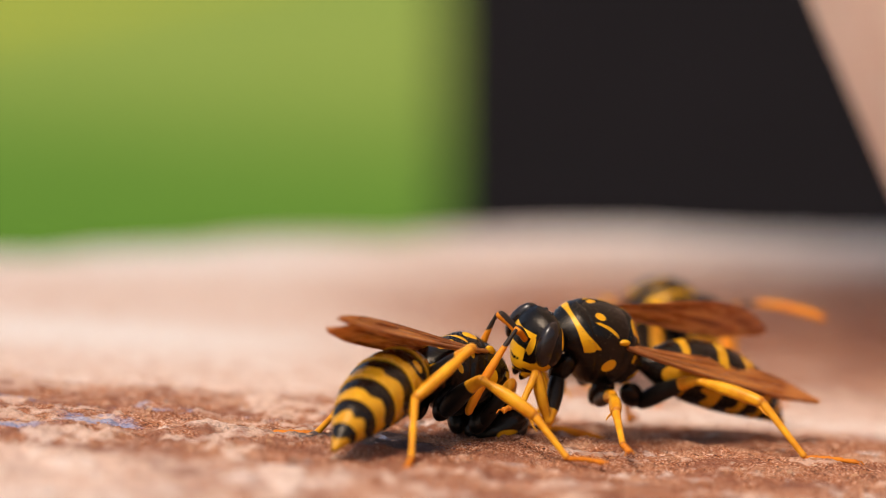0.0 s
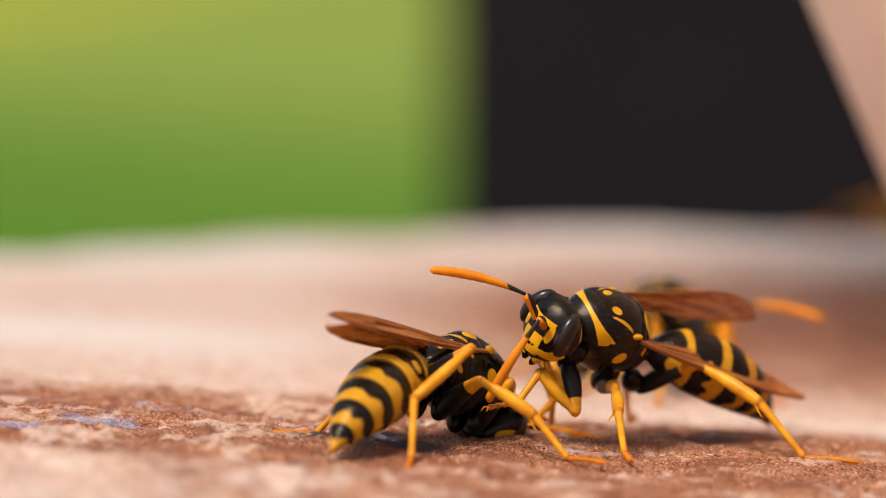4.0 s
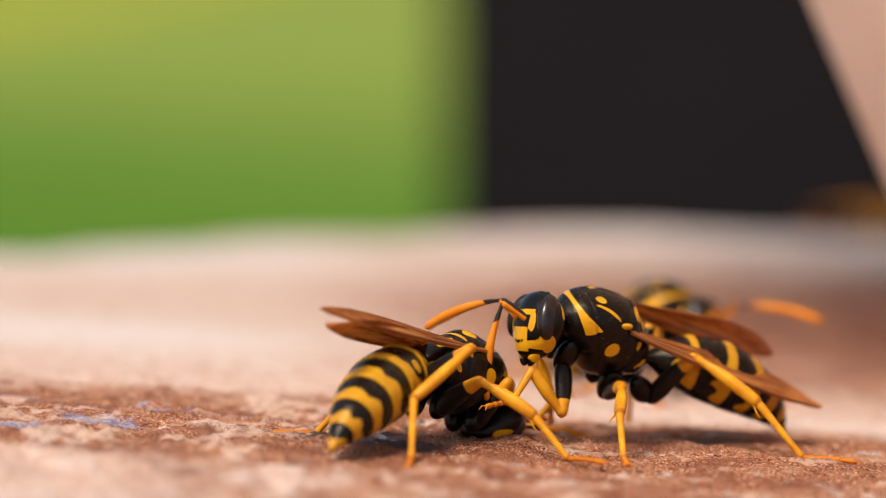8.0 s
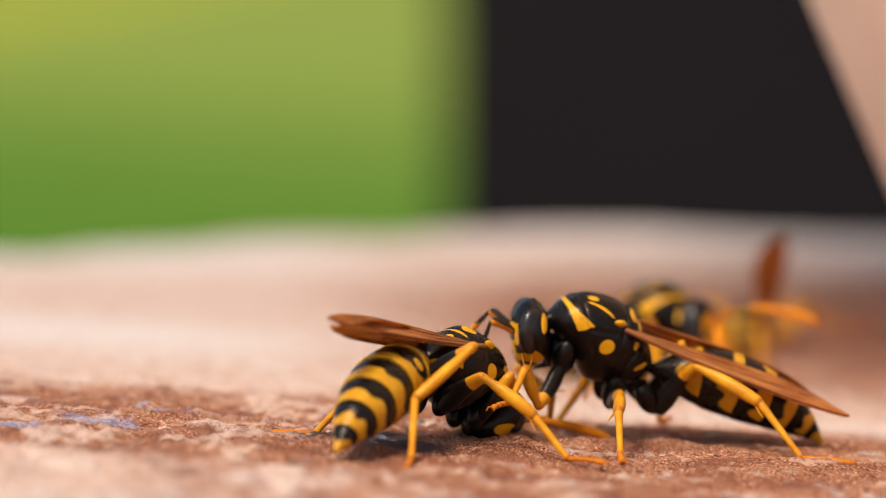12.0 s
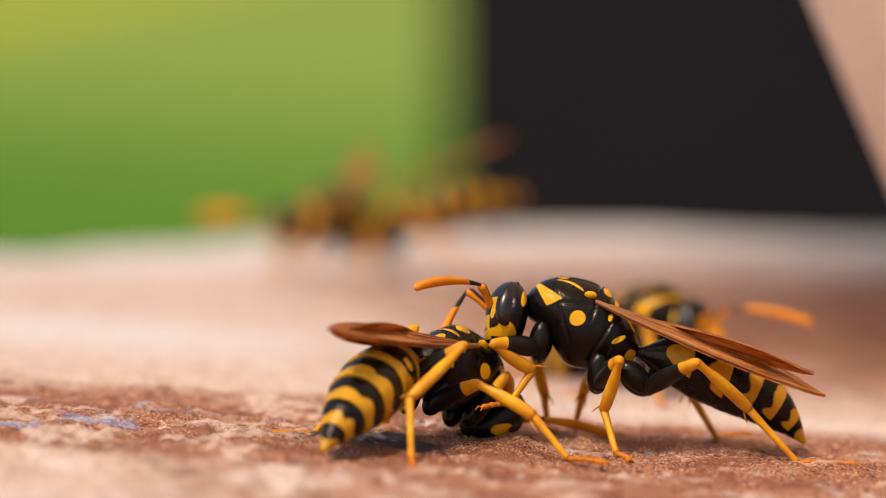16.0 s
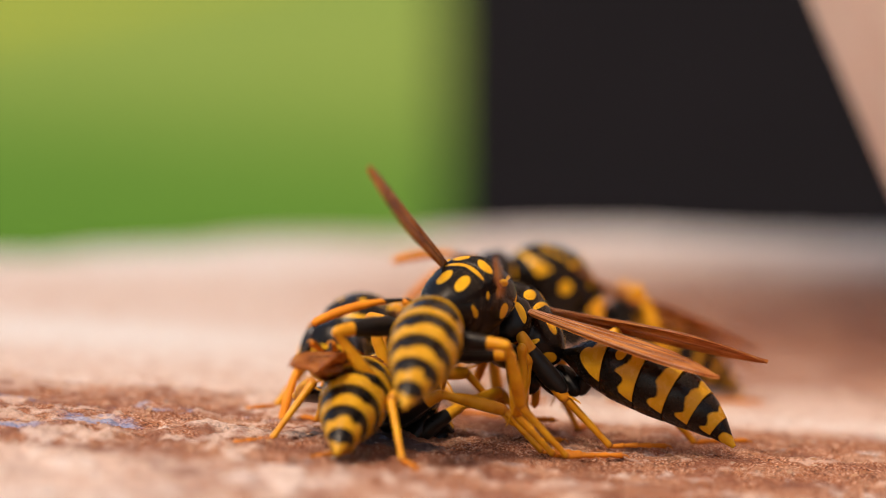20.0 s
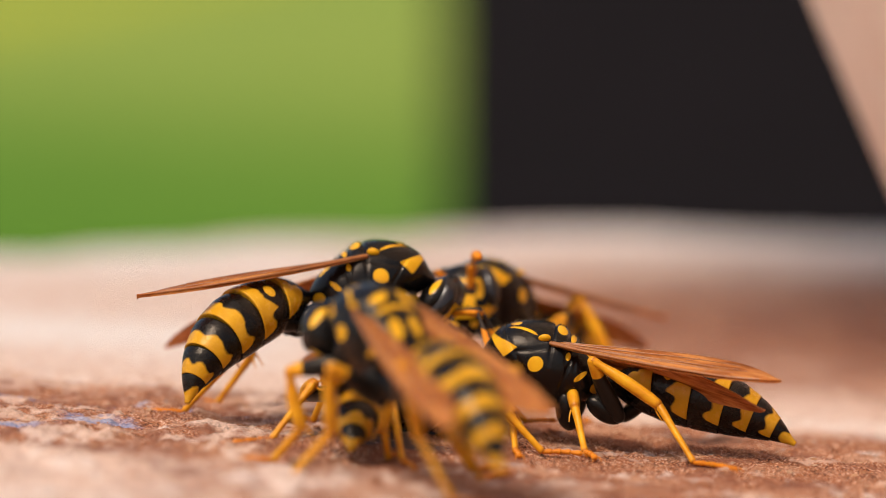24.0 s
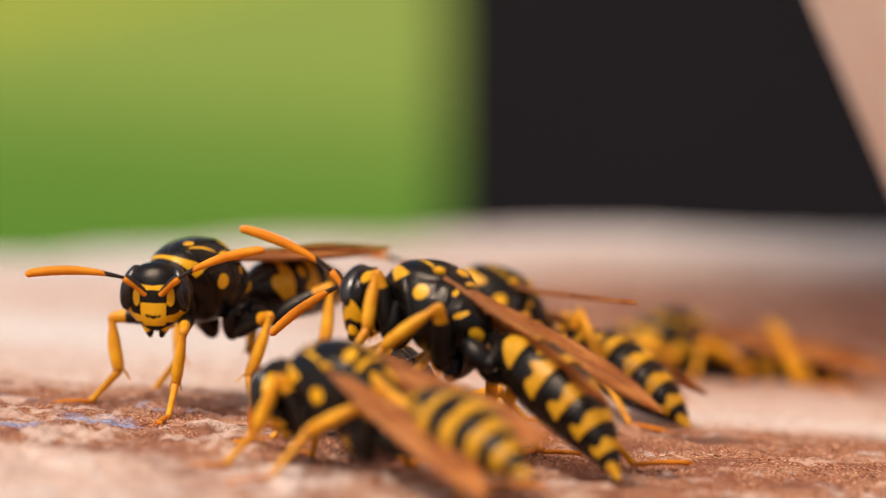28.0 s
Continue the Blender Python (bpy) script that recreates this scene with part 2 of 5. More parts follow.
def slab():
    """One height field: fine where the wasps stand, coarse towards the rim, with a thick broken edge."""
    def axis(fine_lo, fine_hi, step, lo, hi):
        mid = list(np.arange(fine_lo, fine_hi + 1e-6, step))
        out, s, v = [], step, fine_hi
        while v < hi:
            s *= 1.09
            v += s
            out.append(min(v, hi))
        neg, s, v = [], step, fine_lo
        while v > lo:
            s *= 1.09
            v -= s
            neg.append(max(v, lo))
        return np.array(neg[::-1] + mid + out)
    # u, v run over a square that is bent to the outline
    gx, gy = axis(-26, 26, 0.13, -300, 300), axis(-22, 26, 0.13, -300, 300)
    X, Y = np.meshgrid(gx, gy)
    r = np.hypot(X - 15, Y + 88)
    a = np.arctan2(Y + 88, X - 15)
    c, s = np.cos(a), np.sin(a)
    rim = (np.abs(c / 330.0) ** 3.2 + np.abs(s / 232.0) ** 3.2) ** (-1 / 3.2)
    rim = rim * (1 + 0.012 * np.sin(3 * a + 0.6) + 0.008 * np.sin(7 * a))
    # the far left corner is broken off
    cut = 172.0 / np.maximum(-0.75 * c + 0.66 * s, 1e-3)
    rim = (rim ** -12 + cut ** -12) ** (-1 / 12)
    k = np.minimum(1.0, rim / np.maximum(r, 1e-6))
    X2, Y2 = 15 + (X - 15) * k, -88 + (Y + 88) * k
    edge = np.clip(1 - (rim - r) / 16.0, 0, 1)
    near = 1 / (1 + np.exp((Y2 - 9.5 - 3 * fractal(X2, Y2, 0.05, 2, 40)) / 2.2))
    Z = 0.26 * fractal(X2, Y2, 0.30, 3, 3) * (0.4 + near) + 0.23 * fractal(X2, Y2, 1.3, 4, 9, 0.72) * (0.3 + 0.7 * near) + 0.10 * fractal(X2 * 0.6, Y2, 2.6, 2, 19) * near
    pit = fractal(X2, Y2, 0.9, 3, 21)
    Z = Z - 0.35 * np.clip(pit - 0.2, 0, 1) * near
    flake = np.clip(fractal(X2, Y2, 0.45, 4, 33, 0.6) - 0.20, 0, 0.10) * 2.0
    Z = Z + flake * near * 0.6
    Z = Z + 0.5 * np.exp(-((Y2 - 10) / 4.5) ** 2) * (1 / (1 + np.exp((X2 + 9) / 3.0)))
    Z = Z + 1.2 * fractal(X2, Y2, 0.02, 3, 5) * np.clip((Y2 - 20) / 60, 0, 1)
    Z = Z + slab_tilt(X2, Y2) * np.clip((150 - np.abs(X2)) / 60, 0, 1) - 7.0 * edge ** 3
    # bare rusty stone in front and far right, pale crust behind
    rust = 0.92 * near - 0.12 + 0.20 * fractal(X2, Y2, 0.10, 3, 50) - 0.38 * np.clip(flake * 5, 0, 1) * near
    right = 1 / (1 + np.exp(-(X2 + 11) / 5.0))
    rust = rust + (0.8 + 0.22 * fractal(X2 * 0.5, Y2, 0.045, 2, 91)) * np.exp(-((Y2 - 62) / 34) ** 2) * right + 0.12 * right * np.clip((Y2 - 20) / 40, 0, 1)
    rust = rust - (0.10 + 0.34 / (1 + np.exp((X2 + 3) / 3.0))) / (1 + np.exp((Y2 + 13.0 - 2.0 * fractal(X2, Y2, 0.3, 2, 77)) / 1.2))
    rust = rust + 0.32 / (1 + np.exp(-(Y2 - 21) / 2.0)) / (1 + np.exp(-(X2 - 2) / 4.0)) * np.clip((95 - Y2) / 40, 0, 1)
    rust = rust + 0.16 * near / (1 + np.exp(-(X2 + 6) / 4.0)) + 0.35 * fractal(X2 * 0.4, Y2, 0.06, 2, 93) * np.clip((Y2 - 18) / 20, 0, 1)

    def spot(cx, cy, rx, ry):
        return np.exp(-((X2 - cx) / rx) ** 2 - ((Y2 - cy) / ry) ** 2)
    # painted shade: first spot (also stain) under the pinned wasp, third behind the biter
    stain_shade = 1.5 * spot(-3.2, -4.0, 3.2, 2.6) + 0.55 * spot(5.0, -2.0, 3.6, 1.5) + 0.66 * spot(12.5, 4.6, 4.0, 1.7)
    stain_shade = stain_shade + 0.45 * spot(-10, -4, 5, 1.6) + 0.4 * spot(-19, -2, 4, 1.4) + 0.45 * spot(16, -9, 4, 1.2) + 0.4 * spot(4, -12, 4, 1.4)
    paint = 0.70 * spot(-15.8, -2.6, 2.4, 1.3) + 0.6 * spot(-19.6, -6.0, 2.4, 1.6) + 0.5 * spot(-20.5, 3.0, 2.6, 1.6) + 0.42 * spot(-14, 2, 3.5, 1.2)
    paint = paint + 0.40 * spot(-2, -3.5, 4, 1.0) + 0.36 * spot(-8.5, 1.5, 3, 1.0) + 0.3 * spot(5, 2, 3, 1)
    # lime-white crust: a strip behind the wasps, the far rim and streaks on the pale side
    left = 1 / (1 + np.exp((X2 + 6 + 3 * fractal(X2, Y2, 0.03, 2, 61)) / 3.0))
    white = 0.62 * np.exp(-((Y2 - 14 - 1.5 * fractal(X2, Y2, 0.2, 2, 62)) / 3.6) ** 2) / (1 + np.exp(-(X2 - 3) / 2.0))
    white = white + 0.95 * np.exp(-((Y2 - 117 - 4 * fractal(X2, Y2, 0.04, 2, 63)) / 10.0) ** 2) / (1 + np.exp(-(X2 + 4) / 4.0))
    white = white + left * (1.0 * np.exp(-((Y2 - 98) / 14.0) ** 2) + 1.0 * np.exp(-((Y2 - 38 - 6 * fractal(X2, Y2, 0.05, 2, 64)) / 15.0) ** 2))
    white = white + 0.9 * np.clip(fractal(X2, Y2, 0.35, 4, 65, 0.6) - 0.22, 0, 0.5) * near * 2.0
    ny, nx = X.shape
    P = np.stack([X2, Y2, Z], -1).reshape(-1, 3) * MM
    ids = np.arange(nx * ny).reshape(ny, nx)
    quads = np.stack([ids[:-1, :-1], ids[:-1, 1:], ids[1:, 1:], ids[1:, :-1]], -1).reshape(-1, 4)
    border = np.concatenate([ids[0, :-1], ids[:-1, -1], ids[-1, :0:-1], ids[:0:-1, 0]])
    nb, base = len(border), len(P)
    low = P[border].copy()
    low[:, 2] = -0.034
    side = [(int(border[(i + 1) % nb]), int(border[i]), base + i, base + (i + 1) % nb) for i in range(nb)]
    V = np.concatenate([P, low])
    me = bpy.data.meshes.new("slab")
    me.from_pydata(V.tolist(), [], quads.tolist() + side + [tuple(range(base, base + nb))[::-1]])
    me.materials.append(M_STONE)
    me.shade_smooth()
    for key, arr in (("rust", rust), ("stain_shade", stain_shade), ("paint", paint), ("white", white)):
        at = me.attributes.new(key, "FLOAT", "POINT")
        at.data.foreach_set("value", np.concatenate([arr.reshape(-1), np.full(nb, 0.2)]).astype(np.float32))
    pav = new("pavement", me)
    pav.data.update()
    return pav, (gx, gy, Z)


SLAB, FIELD = slab()
tagged(SLAB, "weathered terracotta-coloured stone slab with rusty patches and pale crust", "stone slab", "", "structure")

def grit():
    """Loose crumbs and flakes of stone where the slab is bare."""
    rnd = random.Random(11)
    gx, gy, Z = FIELD
    verts, faces = [], []
    for _ in range(7000):
        x, y = rnd.uniform(-25, 25), rnd.uniform(-18, 18)
        if math.sin(x * 0.9 + 2.0 * math.sin(y * 0.7)) + rnd.uniform(-1.2, 1.2) < 0.0:
            continue
        z = float(Z[min(np.searchsorted(gy, y), len(gy) - 1), min(np.searchsorted(gx, x), len(gx) - 1)])
        r = 0.03 + 0.17 * rnd.random() ** 6
        h = r * rnd.uniform(0.25, 0.6)
        i, a0 = len(verts), rnd.uniform(0, 6.28)
        for ring, (s, dz) in enumerate(((1.0, -0.02), (0.85, 0.55 * h))):
            for j in range(5):
                a = a0 + j * 1.2566 + ring * 0.5
                q = r * s * rnd.uniform(0.7, 1.3)
                verts.append(((x + q * math.cos(a)) * MM, (y + 0.8 * q * math.sin(a)) * MM, (z + dz) * MM))
        verts.append((x * MM, y * MM, (z + h) * MM))
        for j in range(5):
            n = (j + 1) % 5
            faces += [(i + j, i + n, i + 5 + n, i + 5 + j), (i + 5 + j, i + 5 + n, i + 10)]
    return new("grit", mesh_of("grit", verts, faces, M_GRIT, None, False))


tagged(grit(), "loose rusty and pale stone crumbs on the slab", "grit", "", "stuff")

GROUND_Z = -0.75


def lawn():
    """One sheet of grass to the horizon, mown near by and meadow beyond."""
    steps = [0.0]
    s = 0.5
    while steps[-1] < 1500:
        steps.append(steps[-1] + s)
        s *= 1.11
    xs = np.array([-v for v in steps[:0:-1]] + steps)
    X, Y = np.meshgrid(xs, xs)
    Z = GROUND_Z + 0.02 * fractal(X, Y, 0.6, 3, 8)
    meadow = 1 / (1 + np.exp(-(Y + 1.2 * X - 15.0 + 1.2 * fractal(X, Y, 0.2, 2, 6)) / 1.6))
    dry = 0.9 * np.exp(-((X + 4.4) / 1.0) ** 2) / (1 + np.exp(-(Y - 24) / 3.0))
    n = len(xs)
    ids = np.arange(n * n).reshape(n, n)
    quads = np.stack([ids[:-1, :-1], ids[:-1, 1:], ids[1:, 1:], ids[1:, :-1]], -1).reshape(-1, 4)
    me = mesh_of("lawn", np.stack([X, Y, Z], -1).reshape(-1, 3).tolist(), quads.tolist(), M_LAWN,
                 {"meadow": meadow.reshape(-1), "dry": dry.reshape(-1)})
    return new("ground", me)


tagged(lawn(), "sunlit green lawn turning to yellowish meadow", "lawn", "", "structure")


def grass_tufts():
    """Blades round the pier and the pillar, one mesh."""
    rnd = random.Random(4)
    verts, faces = [], []
    for _ in range(9000):
        x, y = rnd.uniform(-1.6, 1.6), rnd.uniform(-1.0, 4.0)
        if (abs(x) < 0.36 and -0.36 < y < 0.18) or (0.0 < x < 0.19 and 0.59 < y < 0.79):
            continue
        h, a, lean = rnd.uniform(0.03, 0.075), rnd.uniform(0, 6.28), rnd.uniform(0.0, 0.04)
        w = 0.0022
        dx, dy = math.cos(a), math.sin(a)
        z = GROUND_Z - 0.02
        i = len(verts)
        verts += [(x - dy * w, y + dx * w, z), (x + dy * w, y - dx * w, z),
                  (x + dx * lean * 0.4 + dy * w * 0.8, y + dy * lean * 0.4 - dx * w * 0.8, z + h * 0.6 + 0.02),
                  (x + dx * lean * 0.4 - dy * w * 0.8, y + dy * lean * 0.4 + dx * w * 0.8, z + h * 0.6 + 0.02),
                  (x + dx * lean, y + dy * lean, z + h + 0.02)]
        faces += [(i, i + 1, i + 2, i + 3), (i + 3, i + 2, i + 4)]
    return new("grass", mesh_of("grass", verts, faces, M_BLADE))


tagged(grass_tufts(), "short green grass blades on the lawn", "grass", "", "stuff")


def box_mesh(name, sx, sy, sz, mat, bevel=0.0):
    bm = bmesh.new()
    bmesh.ops.create_cube(bm, size=1.0)
    bmesh.ops.scale(bm, vec=(sx, sy, sz), verts=bm.verts)
    if bevel:
        bmesh.ops.bevel(bm, geom=bm.edges[:], offset=bevel, segments=2, affect="EDGES")
    me = bpy.data.meshes.new(name)
    bm.to_mesh(me)
    bm.free()
    me.materials.append(mat)
    return me


def black_pillar():
    """Dark painted timber post with a base and a cap, standing on the lawn."""
    root = new("post")
    root.matrix_basis = pose(0.0804, 0.62, GROUND_Z - 0.02)
    part("shaft", box_mesh("shaft", 0.16, 0.15, 1.5, M_BLACK, 0.003), root, at=pose(0, 0, 0.78))
    part("cap", box_mesh("cap", 0.19, 0.18, 0.03, M_BLACK, 0.005), root, at=pose(0, 0, 1.546))
    part("base", box_mesh("base", 0.19, 0.18, 0.10, M_BLACK, 0.005), root, at=pose(0, 0, 0.06))
    return tagged(root, "black-painted timber post standing on the lawn", "post")


black_pillar()


def clay_pot():
    """Round pale clay pot, wider towards the top, with a rolled rim, open above."""
    root = new("flower_pot")
    def turn(name, prof, n=72):
        verts, faces = [], []
        for r, z in prof:
            for k in range(n):
                a = 2 * math.pi * k / n
                verts.append((max(r, 1e-5) * math.cos(a), max(r, 1e-5) * math.sin(a), z))
        for i in range(len(prof) - 1):
            for k in range(n):
                j = (k + 1) % n
                faces.append((i * n + k, i * n + j, i * n + n + j, i * n + n + k))
        return mesh_of(name, verts, faces, M_POT)
    part("body", turn("pot_body", [(0.0, -0.0083), (0.0450, -0.0083), (0.0478, -0.0063), (0.0871, 0.0830), (0.0822, 0.0834), (0.0465, 0.0083), (0.0000, 0.0066)]), root)
    part("rim", turn("pot_rim", [(0.0822, 0.0834), (0.0871, 0.0832), (0.0930, 0.0847), (0.0967, 0.0896), (0.0979, 0.1046), (0.0954, 0.1087), (0.0913, 0.1087), (0.0888, 0.1046), (0.0822, 0.0834)]), root, "rolled rim")
    root.matrix_basis = pose(0.0776, 0.0333, 0.0033)
    return tagged(root, "pale terracotta pot with sloping side standing on the slab", "flower pot")


clay_pot()


def pier():
    """Brick pier that carries the slab, with its bricks as pieces."""
    core = new("wall_pier", box_mesh("core", 0.52, 0.34, 0.70, M_MORTAR))
    core.matrix_basis = pose(0.015, -0.088, -0.034 - 0.352)
    tagged(core, "brick pier that carries the stone slab", "brick pier", "", "structure")
    long_me, short_me = box_mesh("brick", 0.215, 0.10, 0.065, M_BRICK, 0.004), box_mesh("brick", 0.10, 0.10, 0.065, M_BRICK, 0.004)
    rnd = random.Random(2)
    for row in range(9):
        z = 0.350 - 0.036 - row * 0.076
        for side in (-1, 1):
            xs = [-0.153, 0.074, 0.2385] if row % 2 else [-0.2385, -0.074, 0.153]
            for x in xs:
                me = short_me if abs(x) > 0.2 else long_me
                part("brick", me, core, at=pose(x, side * (0.126 + rnd.uniform(0, 0.003)), z))
        for side in (-1, 1):
            part("brick", short_me, core, at=pose(side * 0.2165, 0.022 * (1 if row % 2 else -1), z))
    return core


# ---- wasps ----
# body space in millimetres: x forward, y to the wasp's left, z up, origin in the thorax
def blob(p, c, r):
    return 1.0 - math.sqrt(sum(((p[i] - c[i]) / r[i]) ** 2 for i in range(3)))


THORAX = [(-2.98, -0.44, 0.24, 0.24), (-2.85, -0.42, 0.52, 0.48), (-2.55, -0.34, 0.95, 0.84), (-2.13, -0.24, 1.34, 1.16), (-1.36, -0.04, 1.62, 1.64), (-0.7, 0.06, 1.74, 1.93), (0.0, 0.10, 1.78, 2.02), (0.5, 0.24, 1.78, 1.88),
          (1.0, 0.45, 1.72, 1.60), (1.5, 0.57, 1.58, 1.35), (2.0, 0.58, 1.34, 1.10), (2.35, 0.50, 1.06, 0.86), (2.6, 0.36, 0.72, 0.60), (2.8, 0.18, 0.46, 0.40), (3.0, 0.02, 0.34, 0.30)]


def thorax_mesh():
    def groove(d, w):
        return math.exp(-(d / w) ** 2)

    rings = []
    for x in np.linspace(-2.98, 3.0, 96):
        cz, hw, hh = smooth_table(THORAX, x)

        def at(a, x=x, cz=cz, hw=hw, hh=hh):
            p = ring_x(x, cz, hw, hh, 2.02)(a)
            z, up = p[2], math.cos(a)
            side = 1 - abs(up)
            # sutures between the plates: collar, wing hinge, scutellum, flank
            g = 0.060 * groove(x - (1.20 + 0.62 * (z - 0.6)), 0.06) * (1 if z > -1.0 else 0)
            g += (0.075 * groove(x + 0.48, 0.07) + 0.085 * groove(x + 1.22, 0.07) + 0.06 * groove(x + 1.62, 0.06)) * max(0.0, up) ** 0.5
            g += 0.090 * groove(x + 1.30 + 0.30 * z, 0.07) * side
            g += 0.050 * groove(z - 0.85 + 0.18 * x, 0.08) * (1 if -1.1 < x < 1.2 else 0) * side
            g += 0.045 * groove(x - 0.75 + 0.5 * z, 0.06) * side * (1 if z < -0.2 else 0)
            g += 0.050 * groove(x + 2.0 + 0.25 * z, 0.06) * side
            g -= 0.040 * groove(x + 0.85, 0.24) * max(0.0, up) ** 2
            return (x, p[1] * (1 - g), cz + (z - cz) * (1 - g))
        rings.append(at)
    v, f = loft(rings, 112)
    field = []
    for p in v:
        x, y, z = (c / MM for c in p)
        ay = abs(y)
        q = (x, ay, z)
        # collar mark: a stripe that widens downward into a triangle
        run = (x - 2.60) * -0.816 + (z - 1.45) * -0.578
        off = (x - 2.60) * 0.578 + (z - 1.45) * -0.816
        collar = min((0.03 + 0.25 * max(0.0, run) - abs(off - 0.04)) / 0.4, (1.50 - run - 0.25 * off) / 0.4, (x - 0.9) / 0.4)
        f1 = max(collar,
                 blob((x, ay - 0.25 * (1.3 - x), z), (1.30, 0.56, 1.8), (0.27, 0.20, 0.6)),
                 blob((x, ay + 0.35 * (x - 0.6), z), (0.95, 1.20, 1.45), (0.75, 0.085, 0.6)),
                 blob(q, (-0.86, 0.62, 1.75), (0.26, 0.44, 0.5)),
                 blob(q, (-1.40, 0.45, 1.40), (0.13, 0.62, 0.6)),
                 blob((x + 0.1 * z, ay, z), (0.17, 1.75, 0.15), (0.37, 0.7, 0.37)),
                 blob((x, ay, z + 0.8 * (x + 1.95)), (-1.95, 1.45, -0.24), (0.28, 0.6, 0.16)),
                 blob(q, (-2.12, 0.46, 0.60), (0.48, 0.28, 0.7)),
                 blob(q, (-2.70, 0.75, -0.75), (0.34, 0.5, 0.30)),
                 blob(q, (-1.30, 1.50, 0.62), (0.12, 0.5, 0.20)))
        field.append(max(-1, min(1, f1)))
    return mesh_of("thorax", v, f, M_BODY, {"marking": field})


def fuzz_mesh(count, seed, table, top):
    """Short fine hairs standing on a lofted body part, leaning back."""
    rnd = random.Random(seed)
    verts, faces = [], []
    for _ in range(count):
        x = rnd.uniform(table[0][0] + 0.3, table[-1][0] - 0.15)
        cz, hw, hh = smooth_table(table, x)
        a = rnd.gauss(0.0, 0.75)
        s, c = math.sin(a), math.cos(a)
        p = Vector((x, s * hw * 0.985, cz + c * hh * 0.985))
        d = Vector((-0.35 + rnd.uniform(-0.3, 0.3), s + rnd.uniform(-0.3, 0.3), c + rnd.uniform(-0.3, 0.3))).normalized()
        q = p + d * rnd.uniform(0.14, top)
        e = d.cross(Vector((1, 0.1, 0.2))).normalized() * 0.009
        f = d.cross(e)
        i = len(verts)
        verts += [tuple(v * MM) for v in (p + e, p - e * 0.5 + f * 0.8, p - e * 0.5 - f * 0.8, q)]
        faces += [(i, i + 1, i + 3), (i + 1, i + 2, i + 3), (i + 2, i, i + 3)]
    return mesh_of("hair", verts, faces, M_HAIR, None, False)


HEAD = [(0.0, 0.0, 0.55, 0.50), (0.12, 0.0, 1.10, 0.95), (0.38, 0.02, 1.58, 1.32), (0.75, 0.02, 1.74, 1.50), (1.1, -0.02, 1.62, 1.50), (1.42, -0.10, 1.30, 1.36), (1.68, -0.2, 0.86, 1.08), (1.84, -0.25, 0.40, 0.62), (1.88, -0.26, 0.1, 0.2)]


def head_mesh():
    rings = []
    for x in np.concatenate([np.linspace(0, 1.6, 20), np.linspace(1.64, 1.88, 8)]):
        cz, hw, hh = smooth_table(HEAD, x)

        def at(a, x=x, cz=cz, hw=hw, hh=hh):
            s, c = math.sin(a), math.cos(a)
            taper = 1.0 - 0.22 * max(0, -c) ** 1.5
            return (x, s * hw * taper, cz + c * hh * (1.0 if c > 0 else 1.12))
        rings.append(at)
    v, f = loft(rings, 64)
    field = []
    for p in v:
        x, y, z = (c / MM for c in p)
        ay = abs(y)
        q = (x, ay, z)
        face = 1.0 if x > 0.95 else -1.0
        def box(cy, cz, ry, rz):
            return min((ry - abs(ay - cy)) / 0.35, (rz - abs(z - cz)) / 0.35)
        f1 = max(min(face, box(0, -0.78, 0.60 - 0.10 * max(0.0, -z - 0.6), 0.56)),
                 min(face, box(0, 0.50, 0.85, 0.10 + 0.05 * ay)),
                 min(face, blob((ay, z, 0), (0.82, 0.05, 0), (0.17, 0.45, 1))),
                 min(face, blob((ay, z, 0), (0.95, -1.0, 0), (0.55, 0.20, 1))),
                 blob((x + 0.18 * (z - 0.7), ay, z), (0.40, 1.40, 0.72), (0.17, 0.7, 0.50)),
                 blob((x - 0.55 * (z + 0.85), ay, z), (0.98, 1.15, -0.88), (0.40, 0.9, 0.46)))
        if x > 0.95:
            f1 = min(f1, abs(z + 0.92 - 0.25 * ay) * 2.2 - 0.16 + max(0.0, ay - 0.34))
        field.append(max(-1, min(1, f1)))
    return mesh_of("head", v, f, M_BODY, {"marking": field})


def ball_mesh(name, rx, ry, rz, mat, n=24, field=None):
    rings = [ring_x(-rx * math.cos(t), 0, ry * math.sin(t) + 1e-4, rz * math.sin(t) + 1e-4) for t in np.linspace(0.05, math.pi - 0.05, n // 2)]
    v, f = loft(rings, n)
    return mesh_of(name, v, f, mat, {"marking": [1.0 if field is None else field] * len(v)})


SEG_X = [0.0, 2.35, 4.20, 5.80, 7.15, 8.30, 9.55]
SEG_R = [(0.0, 0.20), (0.35, 0.34), (0.85, 0.66), (1.4, 1.02), (2.05, 1.28), (2.8, 1.46), (3.9, 1.56), (5.0, 1.53), (6.1, 1.36), (7.1, 1.10), (8.0, 0.78), (8.7, 0.46), (9.4, 0.16), (10.0, 0.06)]


# front edge of the yellow bands by the angle from the back, as a share of the ring
BAND = [(0, 0.52), (16, 0.55), (34, 0.66), (52, 0.57), (74, 0.55), (88, 0.66), (102, 0.70), (114, 0.56), (128, 0.72), (138, 1.2), (180, 1.3)]
BAND_SECOND = [(0, 0.74), (20, 0.73), (45, 0.70), (66, 0.66), (80, 0.52), (90, 0.44), (97, 0.66), (116, 0.60), (130, 0.74), (142, 1.2), (180, 1.3)]
BAND_FIRST = [(0, 0.84), (30, 0.82), (56, 0.70), (78, 0.52), (98, 0.60), (118, 0.82), (134, 1.2), (180, 1.3)]


